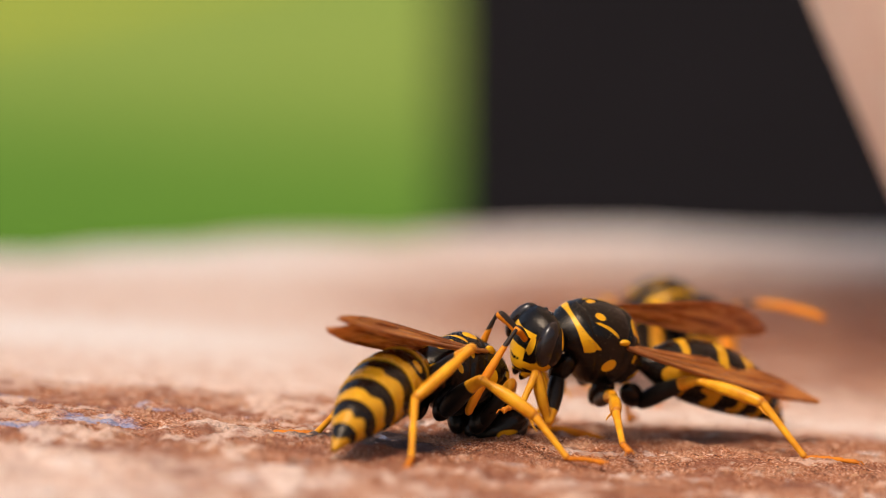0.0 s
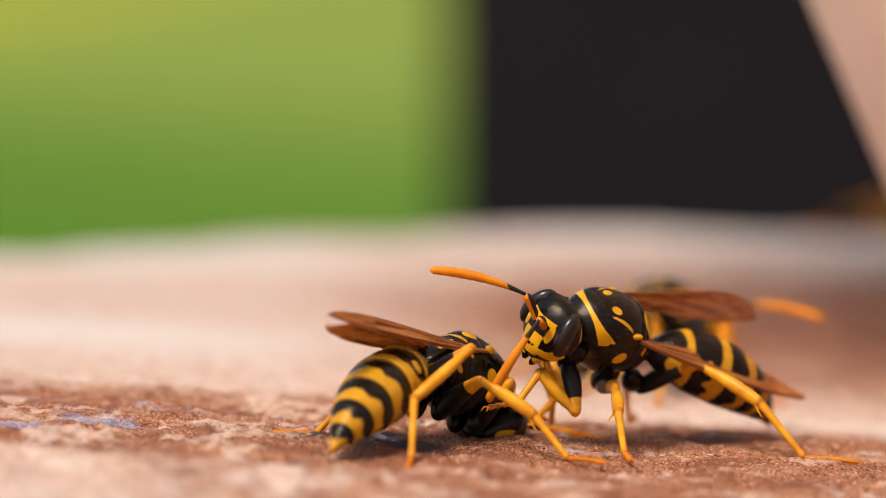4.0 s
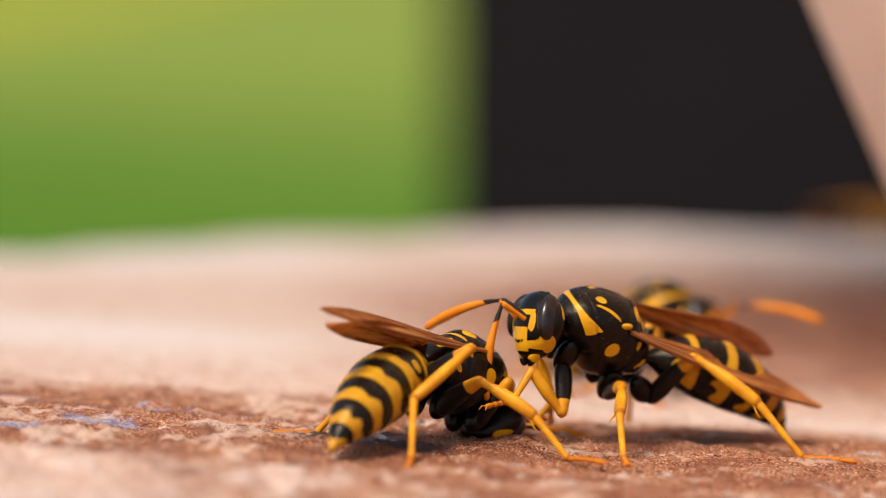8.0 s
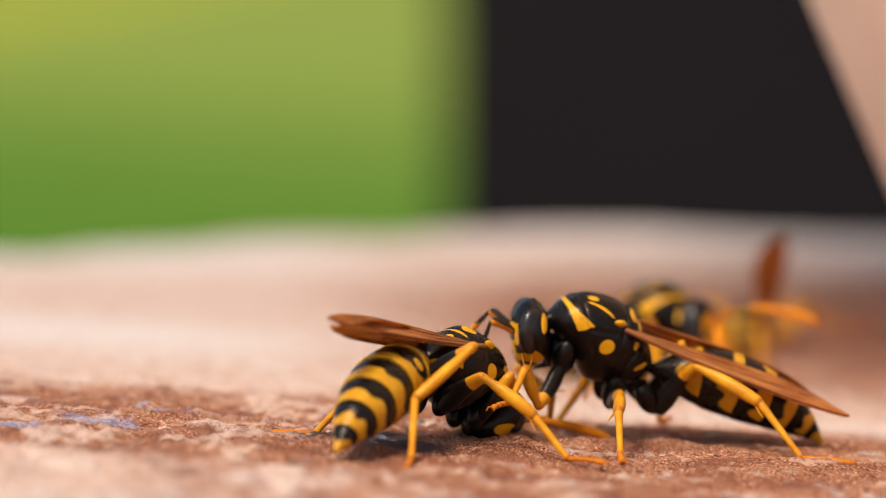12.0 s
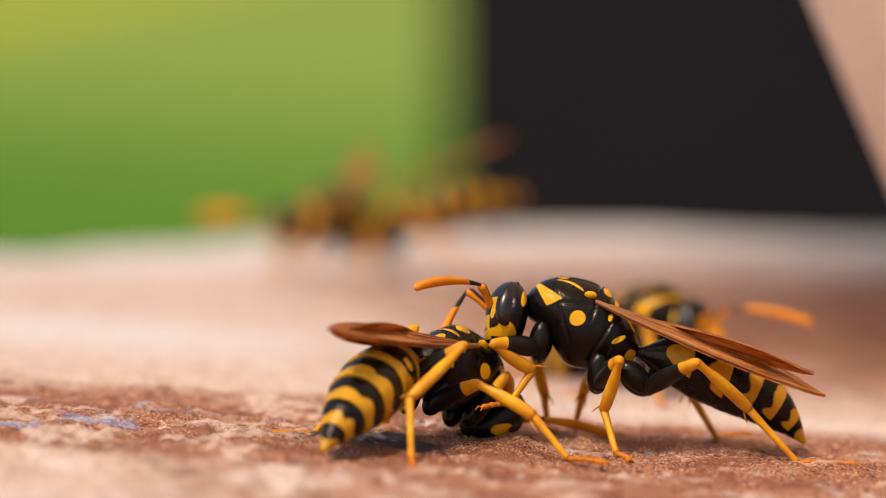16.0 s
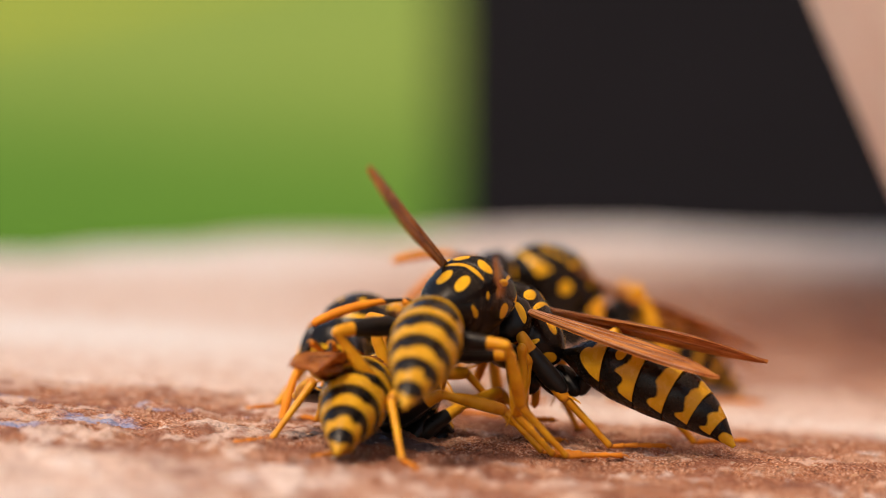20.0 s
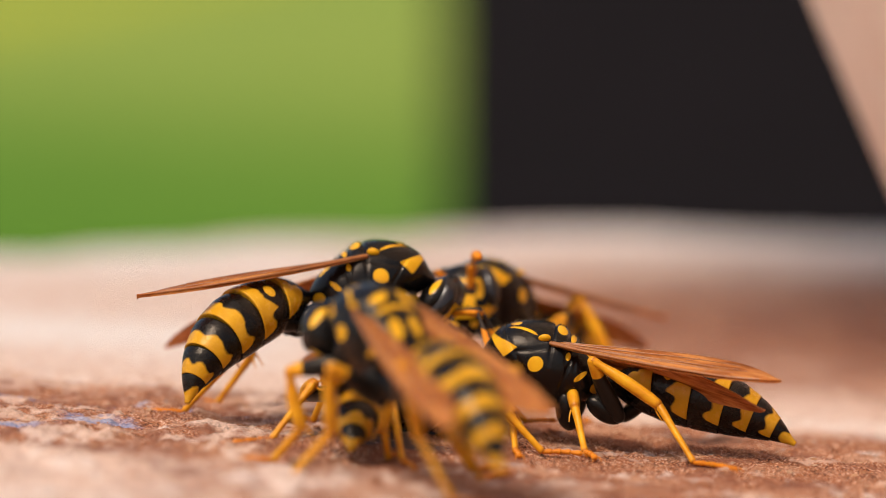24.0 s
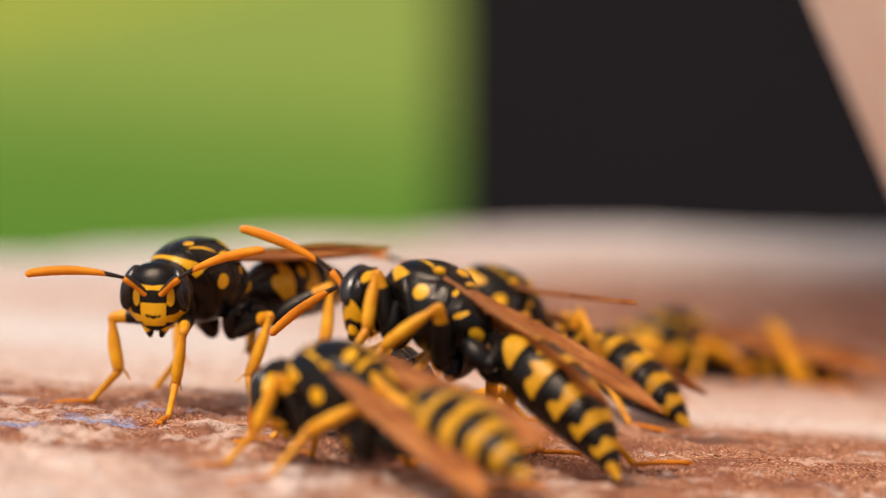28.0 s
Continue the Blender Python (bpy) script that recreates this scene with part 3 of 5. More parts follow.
def segment_mesh(i):
    """One overlapping ring of the abdomen, along -x from its own joint."""
    x0, x1 = SEG_X[i], SEG_X[i + 1]
    length = x1 - x0
    over = 0.0 if i == 5 else 0.10
    rings, us = [], []
    n = 72
    stations = list(np.linspace(0.0, 1.0, 24))
    for u in stations:
        x = x0 + u * (length + over)
        r = smooth_table(SEG_R, x)[0]
        tuck = 1.0 if i == 0 else 0.93 + 0.07 * min(1, (u / 0.30)) ** 0.7
        flare = 1 + 0.012 * max(0, u - 0.75) / 0.25
        rings.append(ring_x(-(x - x0), 0.0, r * tuck * flare * 1.02, r * tuck * flare * 0.98, 2.05))
        us.append(u)
    if i < 5:
        x = x0 + length + over - 0.05
        r = smooth_table(SEG_R, x)[0]
        rings.append(ring_x(-(x - x0), 0.0, r * 0.93, r * 0.90, 2.05))
        us.append(1.0)
    v, f = loft(rings, n)
    field = []
    for k in range(len(rings)):
        for j in range(n):
            a = 2 * math.pi * j / n
            u = us[k]
            aa = min(a, 2 * math.pi - a)
            deg = math.degrees(aa)
            if i == 0:
                e = smooth_table(BAND_FIRST, deg)[0]
                fl = max((u - e) * length, 0.8 * blob((u, aa, 0), (0.62, 1.25, 0), (0.13, 0.36, 1)))
            elif i == 1:
                e = smooth_table(BAND_SECOND, deg)[0]
                fl = max((u - e) * length, 0.9 * blob((u, aa, 0), (0.40, 0.98, 0), (0.13, 0.24, 1)))
            elif i == 5:
                fl = (u - 0.50 - 0.12 * math.cos(2 * a)) * length
            else:
                fl = (u - smooth_table(BAND, deg)[0]) * length
            field.append(max(-1, min(1, fl)))
    field += [-1.0, field[-1]]
    return mesh_of("abdomen_segment", v, f, M_ABD, {"marking": field})


WING_L = 11.4


def wing_outline(u):
    """Leading and trailing edge of the folded fore wing at the share u of its length."""
    lead = 0.16 + 0.22 * math.sin(math.pi * min(u * 1.15, 1.0)) ** 0.8
    trail = -0.14 - 1.36 * math.sin(math.pi * min(1.0, 0.04 + 0.78 * u ** 1.4))
    tip = math.sqrt(max(0.0, 1 - max(0.0, (u - 0.74) / 0.26) ** 2))
    mid = 0.5 * (lead + trail)
    return mid + (lead - mid) * tip, mid + (trail - mid) * tip


def wing_mesh(side):
    """Thin pleated blade along -x; side is 1 for the left wing."""
    nu, nv = 60, 13
    top, low = [], []
    for i in range(nu):
        u = i / (nu - 1)
        a, b = wing_outline(min(u, 0.999))
        for j in range(nv):
            s = j / (nv - 1)
            y = a + (b - a) * s
            z = 0.09 * math.sin(s * 9.0) * (0.3 + 0.7 * math.sin(math.pi * u)) * (1 - u ** 3) - 0.35 * (s - 0.3) ** 2 + 0.25 * u * u
            th = 0.045 * (1.6 - s)
            top.append((-u * WING_L, side * y, z + th))
            low.append((-u * WING_L, side * y, z - th))
    verts = [(p[0] * MM, p[1] * MM, p[2] * MM) for p in top + low]
    faces, off = [], nu * nv
    for i in range(nu - 1):
        for j in range(nv - 1):
            q = (i * nv + j, i * nv + j + 1, i * nv + nv + j + 1, i * nv + nv + j)
            faces.append(q if side > 0 else q[::-1])
            w = tuple(k + off for k in q)
            faces.append(w[::-1] if side > 0 else w)
    rim = [i * nv for i in range(nu)] + [(nu - 1) * nv + j for j in range(1, nv)] + [i * nv + nv - 1 for i in range(nu - 2, -1, -1)] + [j for j in range(nv - 2, 0, -1)]
    for k in range(len(rim)):
        p, q = rim[k], rim[(k + 1) % len(rim)]
        faces.append((p, q, q + off, p + off) if side < 0 else (q, p, p + off, q + off))
    return mesh_of("wing", verts, faces, M_WING)


def tube(points, radius, n=6):
    """Thin round line through points in millimetres."""
    verts, faces = [], []
    pts = [Vector(p) for p in points]
    for i, p in enumerate(pts):
        d = (pts[min(i + 1, len(pts) - 1)] - pts[max(i - 1, 0)]).normalized()
        s = d.cross(Vector((0.03, 0.02, 1))).normalized()
        w = s.cross(d)
        r = radius * (1 - 0.55 * i / (len(pts) - 1))
        for k in range(n):
            a = 2 * math.pi * k / n
            verts.append(tuple((p + (s * math.cos(a) + w * math.sin(a)) * r) * MM))
    for i in range(len(pts) - 1):
        for k in range(n):
            j = (k + 1) % n
            faces.append((i * n + k, i * n + j, i * n + n + j, i * n + n + k))
    return verts, faces


def vein_mesh(side, share, start, end, radius):
    pts = []
    for u in np.linspace(start, end, 24):
        a, b = wing_outline(min(u, 0.999))
        s = share[0] + (share[1] - share[0]) * (u - start) / (end - start)
        z = 0.09 * math.sin(s * 9.0) * (0.3 + 0.7 * math.sin(math.pi * u)) * (1 - u ** 3) - 0.35 * (s - 0.3) ** 2 + 0.25 * u * u
        pts.append((-u * WING_L, side * (a + (b - a) * s), z + 0.05))
    v, f = tube(pts, radius)
    return mesh_of("vein", v, f, M_VEIN)


LEGS = {"fore": ((1.5, 0.75, -1.65), 2.5, 2.5, 2.0, 1.5), "mid": ((-1.60, 0.88, -2.40), 2.8, 3.0, 2.5, 1.7), "hind": ((-3.90, 0.98, -2.00), 3.3, 3.7, 3.3, 2.6)}


def limb_field(v, start, soft, length):
    return [max(-1, min(1, (p[0] / MM - start * length) / soft)) for p in v]


def joint_field(v, length):
    """Brown at both ends of a limb piece."""
    return [max(0.0, 0.75 - abs(p[0] / MM) / 0.16, 0.8 - abs(p[0] / MM - length) / 0.20) for p in v]


def femur_mesh(length):
    v, f = rod([(-0.15, 0.16, 0.16), (0.05, 0.30, 0.32), (0.25 * length, 0.36, 0.46), (0.55 * length, 0.34, 0.42), (0.8 * length, 0.27, 0.32), (0.95 * length, 0.25, 0.28), (length + 0.08, 0.20, 0.22), (length + 0.2, 0.08, 0.08)], 16, 0.10)
    return mesh_of("femur", v, f, M_LEG, {"marking": limb_field(v, 0.74, 0.5, length)})


def tibia_mesh(length):
    v, f = rod([(-0.16, 0.12, 0.12), (0.0, 0.21, 0.22), (0.12 * length, 0.18, 0.19), (0.4 * length, 0.26, 0.30), (0.75 * length, 0.28, 0.32), (0.95 * length, 0.25, 0.28), (length + 0.04, 0.20, 0.21), (length + 0.1, 0.08, 0.08)], 14, 0.06)
    for y in (-0.12, 0.12):
        off = len(v)
        sv, sf = tube([(length - 0.12, y, -0.16), (length + 0.22, y * 2, -0.34), (length + 0.50, y * 2.3, -0.46)], 0.055)
        v += sv
        f += [tuple(k + off for k in q) for q in sf]
    return mesh_of("tibia", v, f, M_LEG, {"marking": [1.0] * len(v), "joint": joint_field(v, length)})


def tarsus_mesh(length):
    v, f = rod([(-0.08, 0.10, 0.10), (0.0, 0.19, 0.20), (0.3 * length, 0.17, 0.18), (0.85 * length, 0.14, 0.155), (length, 0.15, 0.16), (length + 0.05, 0.08, 0.08)], 12)
    return mesh_of("tarsus", v, f, M_LEG, {"marking": [1.0] * len(v), "joint": joint_field(v, length)})


def foot_mesh(length):
    """Four short joints that widen towards their ends, and two claws."""
    st = []
    for k in range(4):
        a, b = k * length / 4, (k + 1) * length / 4
        st += [(a, 0.09, 0.10), (a + 0.75 * (b - a), 0.15, 0.13), (b - 0.02, 0.17, 0.14)]
    st += [(length + 0.08, 0.12, 0.12), (length + 0.14, 0.04, 0.04)]
    v, f = rod(st, 10, 0.05)
    for y in (-1, 1):
        off = len(v)
        cv, cf = tube([(length, 0.06 * y, 0), (length + 0.22, 0.16 * y, 0.04), (length + 0.36, 0.20 * y, -0.12)], 0.05)
        v += cv
        f += [tuple(k + off for k in q) for q in cf]
    return mesh_of("foot", v, f, M_FOOT, {"marking": [1.0] * len(v)})


def scape_mesh():
    v, f = rod([(-0.05, 0.1, 0.1), (0.05, 0.17, 0.17), (0.6, 0.19, 0.19), (1.15, 0.22, 0.22), (1.3, 0.16, 0.16), (1.36, 0.05, 0.05)], 12, 0.05)
    field = [max(-0.5, min(0.6, 0.25 - p[2] / MM * 3.5)) for p in v]
    return mesh_of("scape", v, f, M_ANT, {"marking": field})


def flagellum_mesh():
    """Eleven short beads, thicker outward, gently curved."""
    rings, length = [], 4.6
    for k in range(11):
        for s in (0.06, 0.5, 0.94):
            u = (k + s) / 11
            r = (0.085 + 0.155 * math.sin(math.pi * min(1, u * 0.72)) ** 1.4 + (-0.10 if u > 0.97 else 0)) * (0.93 if s != 0.5 else 1.0)
            rings.append((u * length, r, u))
    v, f = loft([ring_x(x, 0.30 * u * (1 - u) * 4 * 0.55 - 0.35 * u * u, r, r) for x, r, u in rings], 14)
    return mesh_of("flagellum", v, f, M_ANT, {"marking": [min(1, (p[0] / MM - 0.85) / 0.8 - 1.2 * p[2] / MM * (p[0] < 1.4 * MM)) for p in v]})


LEG_KEYS = [(k, s) for k in ("fore", "mid", "hind") for s in (1, -1)]


def build_wasp():
    """A paper wasp at rest; returns its root. Parts are found by their order, which copies keep."""
    root = new("wasp")
    thorax = part("thorax", thorax_mesh(), root)
    part("hair", fuzz_mesh(420, 5, THORAX, 0.24), thorax, "fine golden hairs")
    head = part("head", head_mesh(), root)
    eye = ball_mesh("eye", 0.66, 0.47, 1.10, M_EYE, 40)
    for s in (1, -1):
        part("eye", eye, head, "glossy black compound eye", pose(1.02 * MM, s * 1.15 * MM, 0.32 * MM, s * 8, -16, s * 22))
    dot = ball_mesh("ocellus", 0.10, 0.10, 0.08, M_EYE, 14)
    for x, y in ((0.85, 0), (0.62, 0.24), (0.62, -0.24)):
        part("ocellus", dot, head, at=pose(x * MM, y * MM, 1.47 * MM))
    jv, jf = rod([(0, 0.22, 0.20), (0.25, 0.28, 0.22), (0.55, 0.24, 0.18), (0.72, 0.15, 0.12), (0.80, 0.05, 0.05)], 12, 0.06)
    jaw = mesh_of("mandible", jv, jf, M_BODY, {"marking": [0.22 - abs(p[0] / MM - 0.28) for p in jv]})
    for s in (1, -1):
        part("mandible", jaw, head, at=pose(1.06 * MM, s * 0.60 * MM, -1.30 * MM, s * 20, 58, -s * 62))
    for i in range(6):
        part("abdomen_segment", segment_mesh(i), root)
    teg = ball_mesh("tegula", 0.30, 0.15, 0.22, M_BODY, 20, 0.10)
    for s in (1, -1):
        part("tegula", teg, root, "yellow wing-base plate", pose(-0.12 * MM, s * 1.42 * MM, 1.36 * MM, -s * 45, 12, 0))
    # hip joints, black
    hip = ball_mesh("coxa", 0.56, 0.50, 0.98, M_BODY, 24, -1.0)
    for k, s in LEG_KEYS:
        x, y, z = LEGS[k][0]
        lean = {"fore": (0.0, 0.40, 10), "mid": (0.16, 0.52, 14), "hind": (0.72, 0.34, 62)}[k]
        part("coxa", hip, root, at=pose((x + lean[0]) * MM, s * (y - 0.05) * MM, (z + lean[1]) * MM, -s * 12, lean[2], 0))
    for s in (1, -1):
        w = part("wing", wing_mesh(s), root, "amber-brown folded membranous wing")
        for share, a, b, r in (((0.03, 0.03), 0.0, 0.92, 0.095), ((0.16, 0.24), 0.01, 0.80, 0.065), ((0.4, 0.5), 0.05, 0.85, 0.05), ((0.66, 0.72), 0.06, 0.80, 0.045), ((0.93, 0.92), 0.03, 0.75, 0.03), ((0.12, 0.75), 0.45, 0.62, 0.04), ((0.1, 0.6), 0.68, 0.80, 0.035)):
            part("vein", vein_mesh(s, share, a, b, r), w)
    sc, fl = scape_mesh(), flagellum_mesh()
    for s in (1, -1):
        part("scape", sc, root)
        part("flagellum", fl, root, "orange antenna")
    made = {k: (femur_mesh(v[1]), tibia_mesh(v[2]), tarsus_mesh(v[3]), foot_mesh(v[4])) for k, v in LEGS.items()}
    for k, s in LEG_KEYS:
        for name, me in zip(("femur", "tibia", "tarsus", "foot"), made[k]):
            part(name, me, root)
    return tagged(root, "black paper wasp with yellow bands and orange legs", "wasp", "paper wasps on the slab")


pier()
first = build_wasp()
PARTS = [o.name.split(".")[0] for o in first.children]


# ---- how the wasps move ----
FIELDS = {"at": (0, 0, 4), "turn": (180, 0, 0), "head": (0, -8, 0), "tail": (18, 0, 3), "wl": (8, -14, -30), "wr": (8, -14, -30), "al": (28, -10), "ar": (28, -10)}


class Wasp:
    """Keys of one wasp in millimetres and degrees; what a key leaves out goes on as before.
    turn: heading, nose up, roll. head: yaw, pitch, roll. tail: down, sideways, curl per ring. wl, wr: spread, lift, twist.
    al, ar: outward and upward angle of the antennae. feet: planted feet by leg, time and place."""

    def __init__(self, root):
        self.root, self.keys, self.feet, self.bends, self.base = root, [], {}, {}, dict(FIELDS)

    def key(self, t, **given):
        self.base = {**self.base, **given}
        self.keys.append((t, dict(self.base)))

    def bend(self, leg, *rows):
        """Which way the knee of a leg points, by time: forward, outward, upward."""
        self.bends[leg] = rows

    def foot(self, leg, *rows):
        self.feet[leg] = rows

    def state(self, name, t):
        return glide([k[0] for k in self.keys], [k[1][name] for k in self.keys], t)


def glide(ts, vs, t):
    """Smooth value at t that never overshoots its keys."""
    if t <= ts[0] or len(ts) == 1:
        return tuple(vs[0])
    if t >= ts[-1]:
        return tuple(vs[-1])
    k = max(i for i in range(len(ts)) if ts[i] <= t)
    h, u = ts[k + 1] - ts[k], (t - ts[k]) / (ts[k + 1] - ts[k])
    out = []
    for c in range(len(vs[0])):
        def slope(i):
            if i <= 0 or i >= len(ts) - 1:
                return 0.0
            a = (vs[i][c] - vs[i - 1][c]) / (ts[i] - ts[i - 1])
            b = (vs[i + 1][c] - vs[i][c]) / (ts[i + 1] - ts[i])
            return 0.0 if a * b <= 0 else 2 * a * b / (a + b)
        p, q, m, n = vs[k][c], vs[k + 1][c], slope(k) * h, slope(k + 1) * h
        out.append((2 * u**3 - 3 * u**2 + 1) * p + (u**3 - 2 * u**2 + u) * m + (3 * u**2 - 2 * u**3) * q + (u**3 - u**2) * n)
    return tuple(out)


def turned(yaw, pitch, roll):
    return Matrix.Rotation(radians(yaw), 4, "Z") @ Matrix.Rotation(radians(-pitch), 4, "Y") @ Matrix.Rotation(radians(roll), 4, "X")


def along(p, q, up):
    """Pose at p with its x axis towards q; millimetres in, metres out."""
    x = (q - p).normalized()
    y = up.cross(x)
    y = y.normalized() if y.length > 1e-6 else Vector((0, 1, 0))
    z = x.cross(y)
    m = Matrix((x, y, z)).transposed().to_4x4()
    m.translation = p * MM
    return m


REST = {"fore": (4.4, 3.0), "mid": (0.2, 4.6), "hind": (-6.4, 4.6)}


def plan_feet(w, times):
    """Feet stay planted and step over when the body has moved on."""
    out = {}
    for leg in LEG_KEYS:
        kind, side = leg
        given = w.feet.get(leg)
        if given:
            out[leg] = {t: glide([r[0] for r in given], [r[1] for r in given], t) for t in times}
            continue
        planted, rows, stepping = None, {}, 0
        for n, t in enumerate(times):
            x, y, z = w.state("at", t)
            yaw = radians(w.state("turn", t)[0])
            fx, fy = REST[kind]
            want = (x + math.cos(yaw) * fx - math.sin(yaw) * fy * side, y + math.sin(yaw) * fx + math.cos(yaw) * fy * side)
            want = (*want, slab_tilt(*want) + 0.12 + max(0.0, z - 8.5))
            if planted is None:
                planted = want
            gap = math.dist(planted, want)
            if gap > 1.5 or stepping:
                stepping = 2 if not stepping else stepping - 1
                k = 0.6 if gap < 6 else 1.0
                planted = tuple(a + (b - a) * k for a, b in zip(planted, want))
                planted = (planted[0], planted[1], want[2] + (0.9 if stepping == 2 else 0.0))
            rows[t] = planted
        out[leg] = rows
    return out


def act(w):
    """Key a wasp and all its moving parts."""
    times = sorted({round(0.2 * k, 2) for k in range(141)} | {round(k[0], 2) for k in w.keys})
    feet = plan_feet(w, times)
    kids = {}
    for o in w.root.children:
        kids.setdefault(o.data.name.split(".")[0], []).append(o)
    rows = {o: [] for o in w.root.children}
    root_rows = []
    size = w.root.scale[0]
    for t in times:
        x, y, z = w.state("at", t)
        body = turned(*w.state("turn", t))
        body.translation = Vector((x, y, z)) * MM
        root_rows.append((t, body))
        inv = body.inverted()
        inv3 = inv.to_3x3()
        up = inv3 @ Vector((0, 0, 1))
        # head and antennae
        hm = Matrix.Translation(Vector((2.50, 0, -0.32)) * MM) @ turned(*w.state("head", t))
        rows[kids["head"][0]].append((t, hm))
        for n, (s, name) in enumerate(((1, "al"), (-1, "ar"))):
            out, lift = w.state(name, t)
            base = hm @ (Vector((1.72, s * 0.34, 0.15)) * MM)
            d1 = hm.to_3x3() @ Vector((math.cos(radians(out * 0.8)) * 0.7, s * math.sin(radians(out * 0.8)), 0.75 + lift / 250))
            d2 = hm.to_3x3() @ (turned(s * out, lift, 0).to_3x3() @ Vector((1, 0, 0)))
            u2 = hm.to_3x3() @ Vector((0, 0, 1))
            p1 = base / MM + d1.normalized() * 1.32
            rows[kids["scape"][n]].append((t, along(base / MM, p1, u2)))
            rows[kids["flagellum"][n]].append((t, along(p1, p1 + d2, u2)))
        # abdomen, ring by ring
        down, side, curl = w.state("tail", t)
        m = Matrix.Translation(Vector((-2.86, 0, -0.46)) * MM) @ turned(side, 0, 0) @ Matrix.Rotation(radians(-down), 4, "Y")
        for i in range(6):
            rows[kids["abdomen_segment"][i]].append((t, m.copy()))
            m = m @ Matrix.Translation(Vector((-(SEG_X[i + 1] - SEG_X[i]), 0, 0)) * MM) @ Matrix.Rotation(radians(-curl), 4, "Y")
        # wings
        for n, (s, name) in enumerate(((1, "wl"), (-1, "wr"))):
            spread, lift, twist = w.state(name, t)
            wm = Matrix.Translation(Vector((-0.45, s * 1.38, 1.20)) * MM) @ Matrix.Rotation(radians(-s * spread), 4, "Z")
            wm = wm @ Matrix.Rotation(radians(lift), 4, "Y") @ Matrix.Rotation(radians(s * twist), 4, "X")
            rows[kids["wing"][n]].append((t, wm))
        # legs: femur, tibia, tarsus, foot, from the hip to the planted foot
        for n, leg in enumerate(LEG_KEYS):
            kind, s = leg
            hip, l1, l2, l3, l4 = LEGS[kind]
            h = Vector((hip[0], s * hip[1], hip[2]))
            place = feet[leg][t]
            g = (inv @ (Vector(place) * MM)) / MM / size
            flat = (h - g) - up * (h - g).dot(up)
            flat = flat.normalized() if flat.length > 1e-4 else Vector((1, 0, 0))
            a = g + (flat * 0.68 + up * 0.73).normalized() * l3
            d = a - h
            if d.length > (l1 + l2) * 0.985:
                a = h + d.normalized() * (l1 + l2) * 0.985
                g = a + (g - a).normalized() * l3
            d = a - h
            dist = max(d.length, abs(l1 - l2) + 0.05)
            k = (l1 * l1 - l2 * l2 + dist * dist) / (2 * dist)
            lift = math.sqrt(max(l1 * l1 - k * k, 0.0))
            axis = d.normalized()
            ways = w.bends.get(leg, ((0, ({"fore": 0.35, "mid": -0.25, "hind": -0.7}[kind], 0.55, 1.0)),))
            forward, outward, rise = glide([r[0] for r in ways], [r[1] for r in ways], t)
            pole = up * rise + Vector((forward, s * outward, 0.0))
            pole = (pole - axis * pole.dot(axis)).normalized()
            knee = h + axis * k + pole * lift
            tip = g - flat * l4 - up * 0.05
            for name, p, q in (("femur", h, knee), ("tibia", knee, a), ("tarsus", a, g), ("foot", g, tip)):
                rows[kids[name][n]].append((t, along(p, q, up if name == "foot" else pole)))

    def thin(rs):
        keep = [r for i, r in enumerate(rs) if i in (0, len(rs) - 1) or not (same(rs[i - 1][1], r[1]) and same(r[1], rs[i + 1][1]))]
        return keep

    def same(p, q):
        return all(abs(a - b) < 1e-6 for u, v in zip(p, q) for a, b in zip(u, v))
    walk(w.root, thin(root_rows))
    for o, rs in rows.items():
        if rs:
            walk(o, thin(rs))


